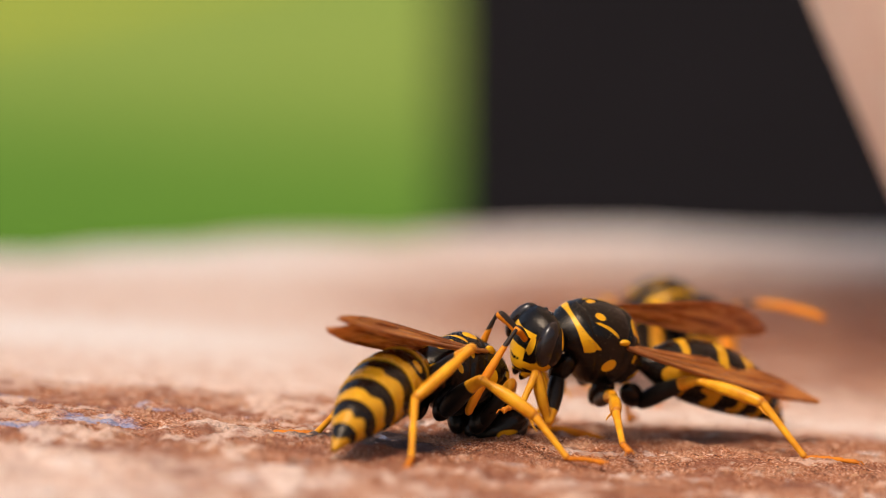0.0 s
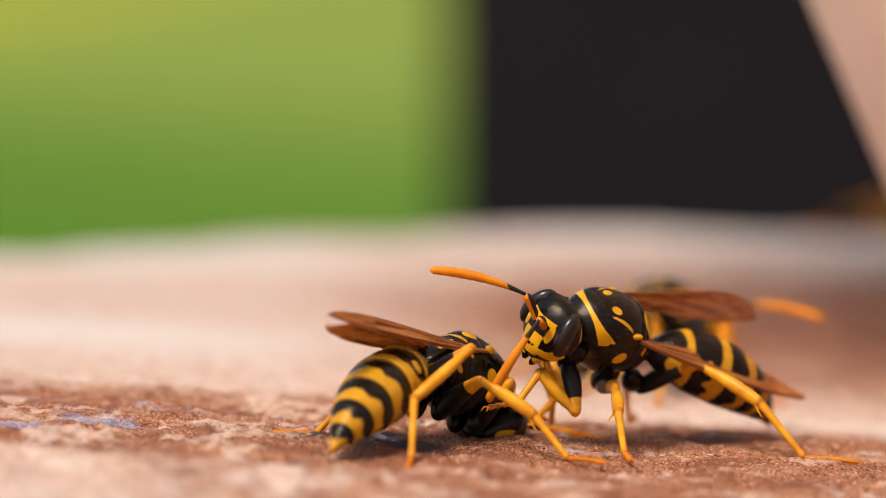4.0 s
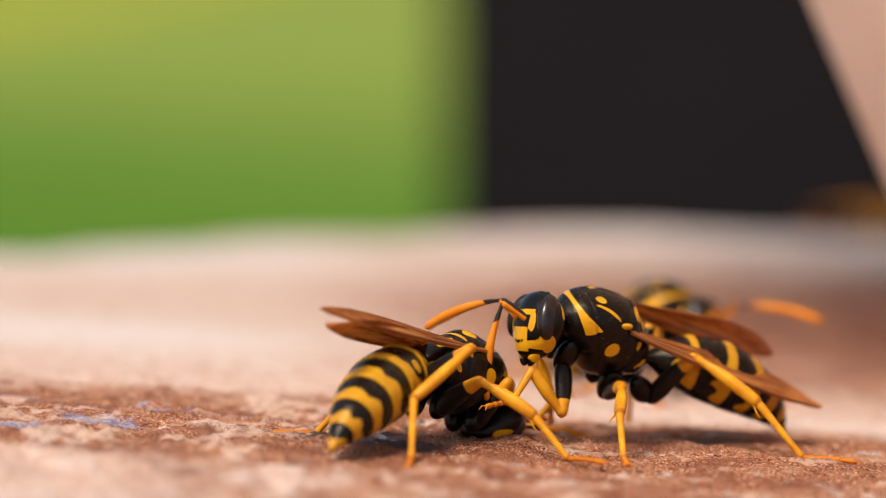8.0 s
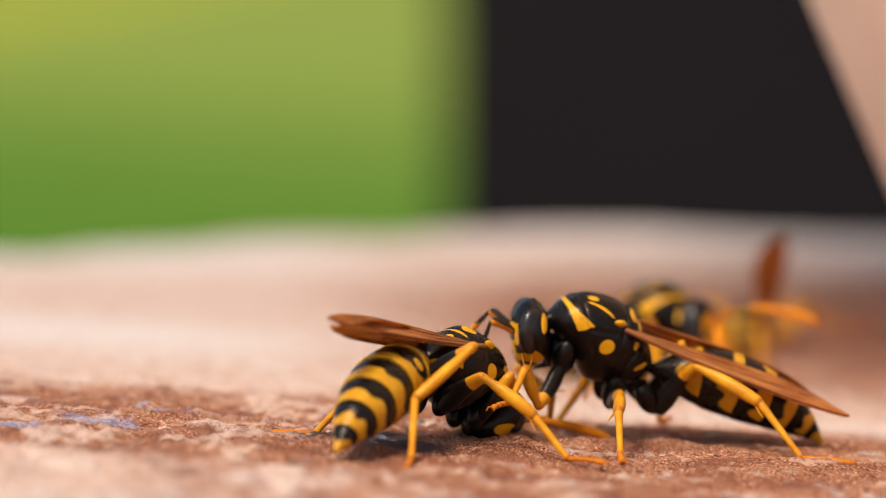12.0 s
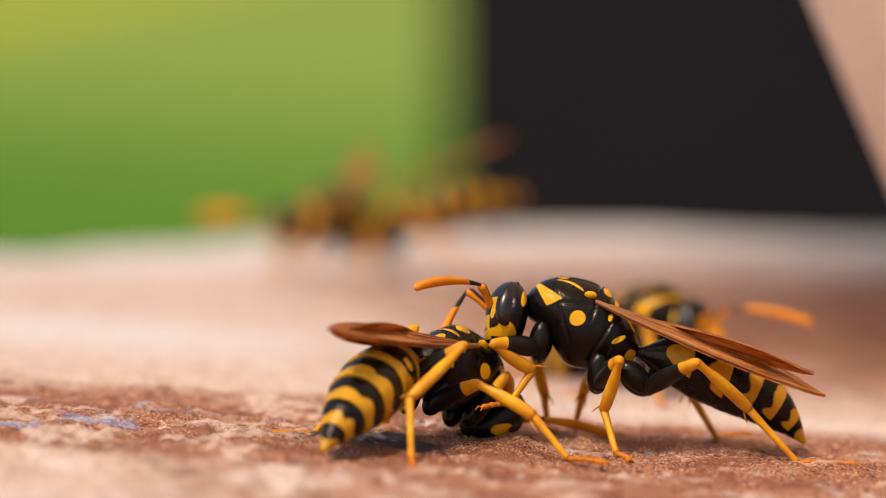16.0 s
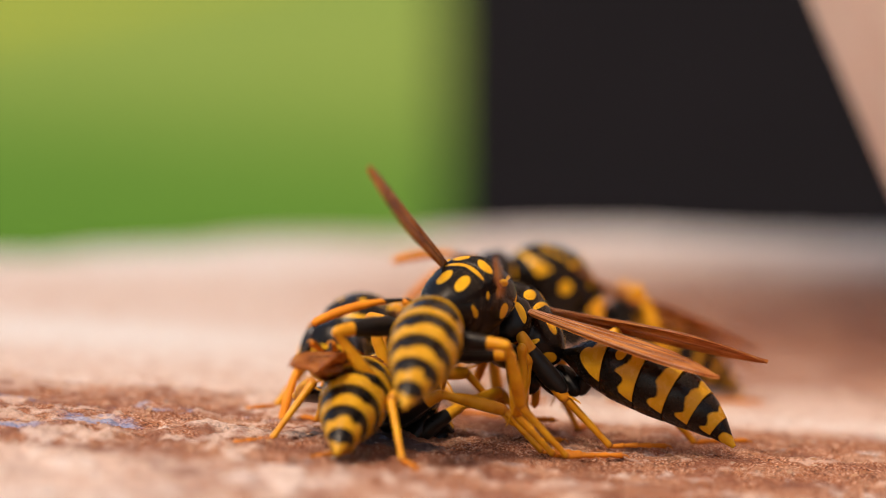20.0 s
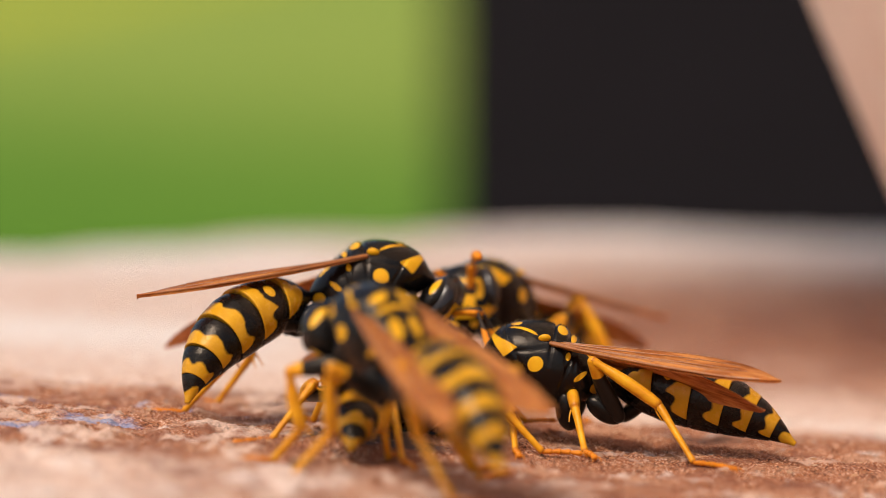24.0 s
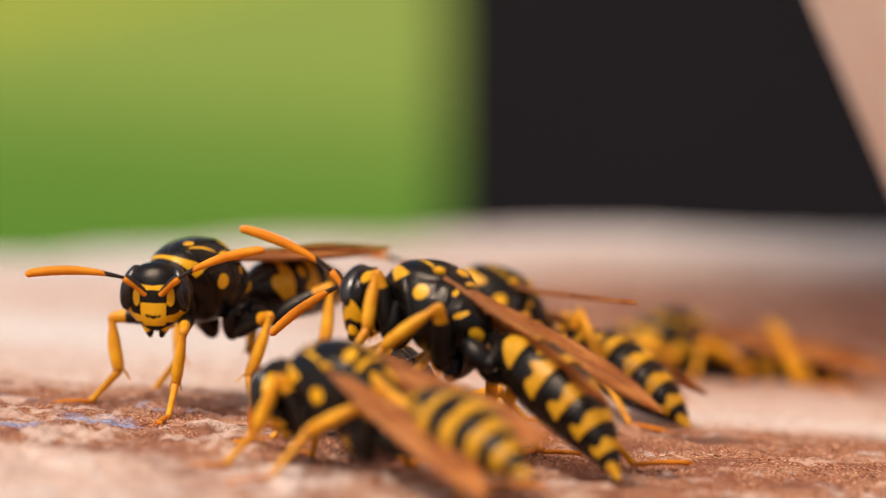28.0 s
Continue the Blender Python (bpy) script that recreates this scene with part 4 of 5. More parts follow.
def motions():
    cast = [Wasp(first)] + [Wasp(copy_thing(first, pose(0, 0, 0))) for _ in range(5)]
    names = ("black paper wasp pinned low on the slab, head down", "black and yellow paper wasp biting at the pinned one",
             "black and yellow paper wasp standing behind the fight", "restless paper wasp with raised amber wings, joining the fight",
             "paper wasp that climbs over the pinned one", "distant paper wasp walking up across the slab")
    for w, label in zip(cast, names):
        tagged(w.root, label)
    a, b, c, d, e, g = cast
    # the pinned wasp
    a.key(0, at=(0.77, -0.78, 2.74), turn=(51.2, -28.8, -4.2), head=(8.9, -22.9, 0), tail=(38, 13.8, 4.6), wl=(-11.7, -20.5, -36), wr=(3.1, -18.8, -30.5), al=(50, -30), ar=(45, 30))
    a.key(8, at=(0.68, -0.82, 2.83), turn=(52.1, -29.5, -1.7), tail=(38.8, 14.5, 4.7), wr=(-2.4, -17.4, -30.2))
    a.key(12, at=(0.7, -0.9, 3.03), turn=(53.4, -28.1, -2.3), tail=(38.9, 13.2, 4.7), wr=(-1.1, -19.1, -30.2))
    a.key(15, at=(0.46, -0.96, 3.06), turn=(49, -28.3, -2.7), head=(8.8, -21.9, 0), tail=(38.4, 17.7, 4.9), wl=(-17.2, -20.9, -39), wr=(5.6, -21.4, -27.2))
    a.key(17, turn=(47.5, -27.7, -2.9), head=(9.2, -21.1, 0), tail=(37.4, 18.8, 5), wl=(-19.2, -21.2, -42), wr=(7.3, -21.8, -27.2))
    a.key(17.6, at=(-0.13, -0.99, 2.93), turn=(44.3, -28.4, -5), head=(9.5, -20.4, 0), tail=(34, 25.8, 4.9), wl=(-21, -20.9, -42), wr=(7.7, -21.4, -24.1))
    a.key(18, at=(-0.42, -0.98, 3.03), turn=(51.2, -28.3, -9), head=(10.9, -19.5, 0), tail=(36.7, 24.4, 4.9), wl=(-17.7, -23.6, -50), wr=(2.5, -23.5, -34))
    a.key(18.2, at=(-0.49, -0.99, 3.02), turn=(55.2, -28.3, -9.4), head=(11.6, -19, 0), tail=(37.9, 22.4, 4.9), wl=(-16.1, -25, -54), wr=(0.6, -24.7, -39))
    a.key(19, at=(-1.83, -1, 2.44), turn=(60, -32, -9.9), tail=(40, 21.5, 4.9), wl=(-14.8, -29.3, -54), wr=(-5, -28.7, -42))
    a.key(20, at=(-2.18, -1.02, 2.09), turn=(62.4, -32.1, -5.6), tail=(38, 21.9, 4.6), wl=(-14.8, -29.3, -56.7), wr=(-5, -28.7, -41.3))
    a.key(23.5, at=(-2.38, -1.01, 2.35), turn=(66.2, -30.2, -5.9), tail=(36.1, 21.3, 4.5), wl=(-14.8, -29.3, -66), wr=(-5, -28.7, -39))
    a.key(24, turn=(66.3, -30.2, -5.9), tail=(36.1, 21.4, 4.5))
    a.key(28, )
    a.foot(('hind', -1), (0, (-1.4, -10.17, 0.21)), (17.5, (-1.4, -10.17, 0.21)), (18.5, (-1.79, -10.95, 0.24)), (28, (-1.79, -10.95, 0.24)))
    a.foot(('mid', -1), (0, (5.62, -6.66, -0.25)), (17.5, (5.62, -6.66, -0.25)), (19, (4.52, -4.83, -0.17)))
    a.foot(('fore', -1), (0, (3.88, 2, 0.42)), (28, (3.88, 2, 0.42)))
    a.bend(('hind', -1), (0, (0.75, 0.55, 1)))
    a.bend(('hind', 1), (0, (0.0, 4.0, 1)))
    a.foot(('hind', 1), (0, (-5.79, -3.35, 0.5)), (17.5, (-5.92, -3.42, 0.5)), (18.2, (-7.73, -6.64, 0.62)))
    # the biting wasp
    b.key(0, at=(7.07, 1.7, 4.08), turn=(219.6, 14.3, -36.9), head=(2, -11.6, 13.4), tail=(-15, -11.7, 7.5), wl=(10.5, 2.4, -8.1), wr=(4.2, 0.2, -102.9), al=(20, -60), ar=(45, -85))
    b.key(0.5, at=(7.39, 0.96, 3.57), turn=(228.8, 6.7, -44.1), head=(5.7, -15.4, 15.2), tail=(-17.7, -20.7, 8.1), wl=(15.9, 6.5, 1.6), wr=(2.7, 7, -110), al=(36.7, -43.3))
    b.key(1, at=(7.29, 0.66, 3.52), turn=(223.7, 0.4, -51.1), head=(11.9, -14.7, 8.8), tail=(-8.8, -21.2, 7.3), wl=(13.8, 2.1, 9.1), wr=(2.9, 1.2, -110), al=(60, -20), ar=(45, -50))
    b.key(1.5, at=(7.41, 0.9, 3.76), turn=(228.5, -2.4, -60.3), head=(15.2, -10.6, 24.7), tail=(-15, -31.1, 7.5), wl=(16.1, 3.8, 10), wr=(2.2, 2.3, -110))
    b.key(2, at=(7.4, 1.05, 4.61), turn=(224.3, 2.7, -54.3), head=(11.2, -17.8, 33), tail=(-7.2, -27.7, 7), wl=(12.7, -1.8, 6.3), wr=(6.4, -4.7, -110), al=(0, -50), ar=(20, 10))
    b.key(2.5, at=(7.28, 1.61, 5.34), turn=(220.6, 8.6, -58.5), head=(-2.9, -4.4, 19.7), tail=(-9.6, -26.2, 7.2), wl=(10.8, -0.9, 10), wr=(5.6, -8.7, -110), al=(10, -62.5), ar=(27, 5))
    b.key(3, at=(7.26, 0.85, 4.87), turn=(219.4, 15.2, -39.5), head=(2.5, -17.5, 30.1), tail=(-10.8, -10.1, 9.1), wl=(5.4, -1.9, -5.5), wr=(9, -1.4, -96.5), al=(46.6, -73.2), ar=(-2, 6.4))
    b.key(3.5, at=(7.48, 0.67, 4.72), turn=(226.9, 13.6, -46), head=(5, -10.2, 15.4), tail=(-16.9, -17, 9.2), wl=(8.8, 1.5, 1.5), wr=(4, -0.2, -103), al=(20, -75), ar=(34, -2))
    b.key(5.5, at=(7.54, 0.29, 4.88), turn=(224.3, 13.9, -42.9), head=(-12.6, -1.8, 10.8), tail=(-11.7, -13.2, 7.5), wl=(10.1, -4.8, 0.4), wr=(4, -7.1, -99.9), ar=(34, -10))
    b.key(6, at=(7.25, 0.5, 4.57), turn=(222.5, 14.3, -41.9), head=(0.2, -15.9, 17.7), tail=(-15.9, -11.7, 8.3), wl=(7.9, -0.3, -0.1), wr=(5, -6.8, -98.9), al=(-48.7, -93.3), ar=(63.1, -38.7))
    b.key(6.5, at=(7, 1.18, 4.5), turn=(220.4, 14.1, -41.2), head=(0.7, -1.5, 11.1), tail=(-18.3, -14.8, 9), wl=(9, 0.6, -0.8), wr=(4.2, -6, -98.2), al=(20, -75), ar=(34, -12))
    b.key(7, at=(6.93, 1.32, 4.57), turn=(215.3, 15.5, -29), head=(4.4, -20.9, 41), tail=(-13.4, -10.3, 8.7), wl=(7.9, -2.6, -13), wr=(7.1, -4.7, -86), al=(-75.8, -92.8), ar=(259.7, -187.8))
    b.key(8, at=(7.28, 1.24, 4.62), turn=(213.1, 17.7, -28.2), head=(1.8, -9.6, 30.7), tail=(-12.3, -6.6, 9), wl=(7.3, -2.5, -13.8), wr=(6, -5, -73.2), al=(-25.7, -81.5), ar=(68.7, -16))
    b.key(8.5, at=(7.32, 1.95, 4.99), turn=(213.8, 18.1, -33.3), head=(-6.6, -13.5, 15.4), tail=(-12.2, -17.7, 6.8), wl=(13.6, -0.5, -8.2), wr=(0.7, -3.9, -73.8), al=(25, -70), ar=(33, -39))
    b.key(9, at=(7.17, 2.21, 4.21), turn=(209.6, 15.7, -26.2), head=(-9, -14.9, -3.5), tail=(-13.7, -18.7, 7), wl=(15.8, -1.4, -10.8), wr=(0.6, -1.4, -62.2), al=(-32.5, -76.6), ar=(34, -60))
    b.key(10, at=(7.57, 2.25, 4.72), turn=(210.2, 20.7, -28.9), head=(-4.2, -47.4, 0.5), tail=(-13.9, -17.9, 6.1), wl=(14, 1.4, -8.1), wr=(-0.1, 1, -64.9), al=(20, -75), ar=(30, -60))
    b.key(10.5, at=(7.54, 2.42, 4.47), turn=(209.4, 20.7, -28.7), head=(-7.1, -33, 0.3), tail=(-15.9, -18, 6.3), wl=(13.5, 2.6, -6.8), wr=(-0.1, 1.4, -64.7), al=(16, -72.5), ar=(30, -55))
    b.key(11, at=(7.41, 2.53, 4.03), turn=(203.7, 19.7, -15.5), head=(-6.9, -23.7, -3.2), tail=(-13.9, -11.6, 7.1), wl=(13, -0.6, -18.5), wr=(2, 1.4, -51.5), al=(-63.3, -61.6), ar=(30, -50))
    b.key(12, at=(7.34, 3.11, 4.13), turn=(198.7, 20.8, -12.3), head=(-7, -27.7, -1.2), tail=(-14.1, -10.4, 7.2), wl=(16.3, 0.2, -18.7), wr=(-7.4, -3.8, -51.3), al=(12, -70))
    b.key(12.5, at=(7.49, 2.99, 4.24), turn=(201.3, 23.6, -11.4), head=(-8.1, -22.9, -0.6), tail=(-17.4, -12.4, 7.3), wl=(14.8, 1.1, -19.1), wr=(-11.9, -4.1, -49.4), al=(12, -70.8), ar=(30, -45))
    b.key(14.5, at=(7.58, 2.92, 4.51), turn=(199.1, 25.1, -12.6), head=(-5.4, -21.2, -9.7), tail=(-18.4, -10.6, 7.5), wl=(17.8, 0.5, -11.9), wr=(-29.7, -5.4, -46.6), al=(12, -74.2), ar=(30, -25))
    b.key(15, at=(7.32, 3.15, 4.2), turn=(189.1, 20.7, 0.5), head=(-2.1, -7.5, -3.3), tail=(-14.2, -0.8, 8.1), wl=(19.2, -4.7, -24.5), wr=(-34.1, -5.7, -32.5), al=(42.8, -118.9), ar=(82.1, -23.9))
    b.key(15.5, at=(6.7, 2.1, 4.88), turn=(178.4, 17.9, 7), head=(-11.3, -3.2, 7.4), tail=(-6.5, 7.1, 7.2), wl=(7.8, -7.2, -29.5), wr=(-28.2, -5.2, -24.5), al=(26, -41.5), ar=(19, -45))
    b.key(16, at=(6.33, -0.02, 5.12), turn=(176.2, 15.9, 11.3), head=(10, -8.3, 3.5), tail=(-6, 14.6, 7.9), wl=(7, -8.8, -32.3), wr=(-22.2, -4.6, -18.7), al=(40, -8), ar=(8, -70))
    b.key(16.5, at=(6.11, 0.68, 4.81), turn=(170.3, 13, 12.2), head=(-10.1, -10.5, 5.9), tail=(-3.1, 13, 7.2), wl=(-0.8, -8.8, -33.2), wr=(-20.9, -4.8, -17.8))
    b.key(17, at=(6.21, 0.83, 4.81), turn=(172.9, 14.2, 16.8), head=(-8.8, -21.1, 8.9), tail=(-2.1, 7.7, 6.5), wl=(6.8, -9.9, -37.8), wr=(-19.6, -5, -13.2), al=(56.8, -20.6))
    b.key(17.5, at=(6.4, 0.83, 4.88), turn=(172.1, 15.7, 17.8), head=(-9.7, -18.7, 5.6), tail=(-3.8, 7.3, 6.7), wl=(11.9, -5.5, -38.8), wr=(-19.5, -5.2, -12.2), al=(40, -8))
    b.key(18, at=(6.24, 0.12, 4.85), turn=(173.9, 16.2, 20.4), head=(-12.5, -23.5, 6.1), tail=(-5.4, 6.4, 6.6), wl=(5.5, -10.3, -41.4), wr=(-19.5, -5.4, -9.6), al=(61.2, -24.2))
    b.key(18.5, at=(6.34, 0.3, 4.95), turn=(167.4, 15.1, 19.9), head=(-6.7, -21.9, -1.1), tail=(-4.1, 11, 6), wl=(-3.1, -9.1, -40.9), wr=(-19.4, -5.7, -10.1), al=(40, -8))
    b.key(18.6, at=(6.33, 0.24, 4.96), turn=(169, 15.8, 18.7), head=(-6.3, -21.1, -2), tail=(-4.2, 9.9, 5.8), wl=(0.8, -8.3, -39.7), wr=(-13.9, -5, -11.3))
    b.key(19, at=(4.27, -0, 6.41), turn=(159.4, 18.6, 14.1), head=(-4.5, -15.6, -5.7), tail=(-1.8, 3.3, 8.2), wl=(14.3, -7.6, -20.1), wr=(6.9, -1.9, -18.9))
    b.key(20, at=(3.08, 0.84, 4.97), turn=(153.3, 13.6, 6.8), head=(0, -20, 0), tail=(-3.8, 6.8, 7.1), wl=(8, -2.8, -18.8), wr=(9.1, 1.3, -26.2))
    b.key(21, at=(3.9, 0.74, 3.59), turn=(148.6, 2.2, 2.5), tail=(8.5, 10.6, 4.4), wl=(10.7, -6.6, -11.5), wr=(3.8, -7.1, -30.5))
    b.key(21.5, at=(4.58, 0.62, 3.3), turn=(150.5, -1, 2.8), tail=(4, 5, 8.3), wl=(-2, -10.9, -26.8), wr=(-12.7, -10.7, -42.2))
    b.key(23.5, at=(4.86, 0.14, 3.08), turn=(166, 1.9, 4.2), tail=(0.4, -1.4, 6.6), wl=(12.9, -6.9, -28.2), wr=(-20.6, -15.1, -43.8))
    b.key(24, at=(4.61, 0.02, 3.21), turn=(172.7, 5, 4.5), head=(0, -17.5, 0), tail=(-0.9, -2.7, 6.1), wl=(19.1, -4.7, -28.5), wr=(-24.4, -12.4, -41.6))
    b.key(24.3, at=(5.02, 0.26, 3.14), turn=(171.5, 5.2, 3.2), head=(-0.7, -14, 4.4), tail=(-0.9, 1.4, 6.2), wl=(17.7, -3.8, -27.2), wr=(-26.4, -10, -41.8), al=(49.7, 48.5))
    b.key(25, at=(7.68, 0.82, 2.68), turn=(211.7, 18.9, 0.1), head=(-3.3, -7.7, 14.6), tail=(-20.1, 14.7, 5.8), wl=(-10.6, 3.2, -42.1), wr=(-2.2, -2.9, -29.9), al=(72.3, 180.3))
    b.key(25.5, at=(5.34, -0.59, 4.96), turn=(188.4, 21.6, -0.1), head=(-7.2, -8.6, 3.8), tail=(-25.9, 7.2, 12), wl=(-13.8, -0.4, -41.9), wr=(-2.2, -2.9, -30.1), al=(41.2, 55.1), ar=(19, -65))
    b.key(26, at=(2.38, -4, 8.28), turn=(177.2, 26.4, -0.4), head=(-10.2, -14, -6.9), tail=(11.4, 2.5, 5.4), wl=(-5.8, -2.7, -32.6), wr=(-1.6, -3.1, -30.4), al=(10, -70), ar=(30, -60))
    b.key(26.5, at=(1.43, -6.4, 7.24), turn=(152.5, 19, 3.2), head=(-4.8, -12.7, -3.5), tail=(10.9, -9.2, 4.9), wl=(13.8, -8.2, -15.2), wr=(0, -17.6, -38.8))
    b.key(27, at=(1.54, -8.81, 6.8), turn=(157.1, 20.9, 6.8), head=(-0.5, -11.7, -0), tail=(8.1, -3, 2.9), wl=(-12.6, -8.9, -27.8), wr=(4.8, -19.4, -32.2))
    b.key(27.5, at=(0.21, -8.37, 6.74), turn=(150.2, 12.4, 16.2), head=(-1.6, -13.2, -0), tail=(17.7, 0.9, 4.2), wl=(-5, -12.8, -31.2), wr=(-11.1, -22, -31.8), al=(25, -39), ar=(19, -65))
    b.key(28, at=(-0.3, -7.93, 6.63), turn=(152.3, 12.7, 25.6), head=(-2.7, -15, -0.1), tail=(16.8, 1.5, 5.3), wl=(-18.5, -12.7, -46.6), wr=(-19.8, -19.6, -25.4), al=(30, 20), ar=(20, -20))
    b.foot(('hind', 1), (0, (16.82, -0.66, -0.97)), (8, (16.68, -0.73, -0.96)), (12.5, (16.6, -1.0, -0.95)), (14.5, (16.3, -2.5, -0.95)), (18.6, (16.3, -2.5, -0.95)), (19, (8.32, -1.0, -0.42)), (20.8, (7.6, -1.6, -0.38)), (23.5, (11.38, -5.17, -0.62)), (24.5, (11.38, -5.17, -0.62)), (25, (13.54, -1.44, -0.76)), (25.6, (9.4, -2.2, -0.49)), (26.2, (8.84, -2.43, -0.45)), (27, (5.32, -5.92, -0.23)), (28, (3.6, -6.2, -0.12)))
    b.foot(('mid', 1), (0, (8.27, -5.93, -0.42)), (18.5, (7.8, -3.17, -0.39)), (19, (4.3, -2.9, -0.16)), (21.5, (4.3, -2.9, -0.16)), (23.5, (6.48, -3.83, -0.3)), (24.4, (6.48, -3.83, -0.3)), (25, (13.69, -2.22, -0.77)), (25.6, (3.0, -5.0, 2.0)), (26, (1.4, -8.0, 3.92)), (27, (-4.39, -12, 3.41)), (28, (-4.18, -12, 3.41)))
    b.bend(('hind', 1), (0, (-0.25, 0.5, 1)), (12.5, (-0.25, 0.6, 1)), (14.5, (-0.25, 1.5, 1.2)), (18.6, (-0.25, 1.5, 1.2)), (19, (0.6, 0.4, 2)), (21.5, (0.6, 0.4, 2)), (23.3, (0.2, 1.5, 2.2)), (24.4, (0.2, 1.5, 2.2)), (25, (-0.25, 0.5, 1.3)))
    b.bend(('fore', 1), (0, (0.7, 0.5, -1)), (18.6, (0.7, 0.5, -0.6)), (19.2, (0.35, 0.55, 1)), (28, (0.35, 0.55, 1)))
    b.foot(('fore', 1), (0, (3.6, -2, 1.6)), (8, (3.15, -2, 1.74)), (18.5, (3.02, -2, 1.67)), (19, (2.28, 2, 1.63)), (23.5, (3.2, -4.5, -0.08)), (24.5, (3.4, -5.42, -0.1)), (25, (3.9, -6.0, -0.13)), (25.6, (0.5, -5, 4.0)), (26, (-2.17, -4, 7.0)), (27, (-4.0, -9, 5.0)), (28, (-4.39, -10, 4.4)))
    b.foot(('fore', -1), (0, (5.2, 5, 0.0)), (18.5, (4.9, 5, 0.0)), (19, (3.6, 5, -0.1)), (24.5, (2.6, 6, 0.0)), (25.2, (2.6, 4, 0.0)), (26, (-2.0, 2, 5.0)), (28, (-4.0, 0, 4.0)))
    # the wasp behind
    c.key(0, at=(11.24, 24, 3.19), turn=(-58, 6, 0), head=(34, -5, 0), tail=(18, 0, 3), wl=(4, -16, -18), wr=(4, -16, -18), al=(10, -4), ar=(60, -40))
    c.key(18.5, at=(10.5, 24, 2.9))
    c.key(19.3, at=(8.15, 22.31, 4.16), turn=(-59.7, 11.1, -0.5), head=(0, -8, 0), tail=(12.4, -0, 2.7))
    c.key(19.6, at=(6.93, 20.31, 4.92), turn=(-89.7, 11.1, -0.5))
    c.key(20, at=(5.67, 20.62, 5.05), turn=(-156.9, 16, -1.1), tail=(8.9, -0.1, 2.4), wl=(3, -13.6, -18), wr=(-18.7, -9.5, -18))
    c.key(21.5, at=(2.93, 15.95, 4.78), turn=(-143.1, 12.4, 2.9), head=(9.5, -5.8, 0.2), tail=(8, -0.9, 2.4), wl=(6.5, -7.8, -18))
    c.key(23.5, at=(2.71, 12.72, 5.07), turn=(-133.7, 17.5, 8.1), head=(22.2, -2.2, 0.5), tail=(6.9, -2, 2.3), wl=(6.3, -0.4, -18.1))
    c.key(24, at=(2.51, 12.16, 5.06), turn=(-123.7, 16.3, 9.4), head=(25.7, -1.3, 0.5), tail=(6.6, -2.3, 2.2), wl=(10.4, -0.8, -18.1))
    c.key(25, at=(2.41, 11.69, 4.97), turn=(-151.2, 12.1, 0.6), head=(-1.9, -8.3, 0), tail=(11.4, -0.2, 2.6), wl=(-10.6, -0.3, -16.8))
    c.key(25.7, at=(4.26, 13.95, 5.25), turn=(-178.4, 7.7, 0.5), tail=(16.1, -2.1, 3.1), wl=(11.4, -3.6, -17.6))
    c.key(26, at=(3.57, 13.31, 6.16), turn=(-198.2, 4, 0.4), tail=(20.1, -8.4, 4.1), wl=(20.2, -10, -18))
    c.key(26.5, at=(4.92, 12.05, 6.76), turn=(-207.6, 3.6, 1), tail=(21.4, -20.4, 5.5), wl=(21.2, -24.5, -17.8))
    c.key(27, at=(7.11, 12.04, 5.54), turn=(-200, 3.6, 1.7), tail=(16.8, -24.9, 5.7), wl=(29.2, -33.5, -17.5))
    c.key(27.5, at=(4.5, 12.97, 4.89), turn=(-196.8, 14.9, 9.1), tail=(6, -31.4, 5.8), wl=(42.1, -18.4, -18.6))
    c.key(28, at=(2.85, 13.9, 4.48), turn=(-185.6, 21.6, 16.6), tail=(2.2, -29, 5.3), wl=(60.8, -3.1, -19.8))
    # the restless wasp
    d.key(0, at=(46.05, 142, -3.05), turn=(200, 0, 0), head=(0, -8, 0), tail=(18, 0, 3), wl=(30, 20, -18), wr=(30, 20, -18), al=(35, 10), ar=(35, 10))
    d.key(5.3, at=(36.3, 142, -2.14), wl=(10, -8, -18), wr=(10, -8, -18))
    d.key(8.6, at=(36.98, 142, -2.36))
    d.key(9.5, at=(35.11, 110, -0.04), turn=(235, 0, 0))
    d.key(10, at=(29.37, 60, 1.87), turn=(240, 0, 0), wl=(10, -8, -10), wr=(14, -4, -10))
    d.key(10.5, at=(25.03, 52, -1.4), turn=(221.8, -7.2, 0), tail=(-4.7, -0.2, 1.3), wl=(20, 0, -10), wr=(52.2, 35.8, -30))
    d.key(11, at=(26.04, 54, -1.31), turn=(214.1, -1.3, 0), tail=(-9, -0.2, 1), wl=(30, 0, 0), wr=(69.6, 34.6, -18))
    d.key(11.5, at=(22.97, 52, -1), turn=(93.5, -46.7, 0), wl=(20, -10, 0), wr=(24.9, 106.3, -18))
    d.key(12, at=(17.3, 50, -0.74), turn=(80.4, 2.2, 0), tail=(-11.4, -0.2, 0.8), wl=(10, -10, -18), wr=(14, 31.4, -18))
    d.key(12.5, at=(14.36, 44, 0.04), turn=(100, 0, 0), wr=(10, -10, -18))
    d.key(13.6, at=(14.65, 80, 1.23), turn=(105, 0, 0), wl=(50, 25, 0), wr=(50, 25, 0))
    d.key(14.5, at=(13.3, 96, 1.81), turn=(130.7, -1.5, 0), wl=(76, 20, 0), wr=(88.5, -13.7, 0))
    d.key(15, at=(9.74, 80, 1.89), turn=(106.9, 4.7, 0), wl=(47.5, 26.6, 0), wr=(52.6, 30.5, 0))
    d.key(15.5, at=(2.52, 84, 4.49), turn=(201, -2.5, 0), wl=(4.4, 27.3, 0), wr=(74.9, 18.2, 0))
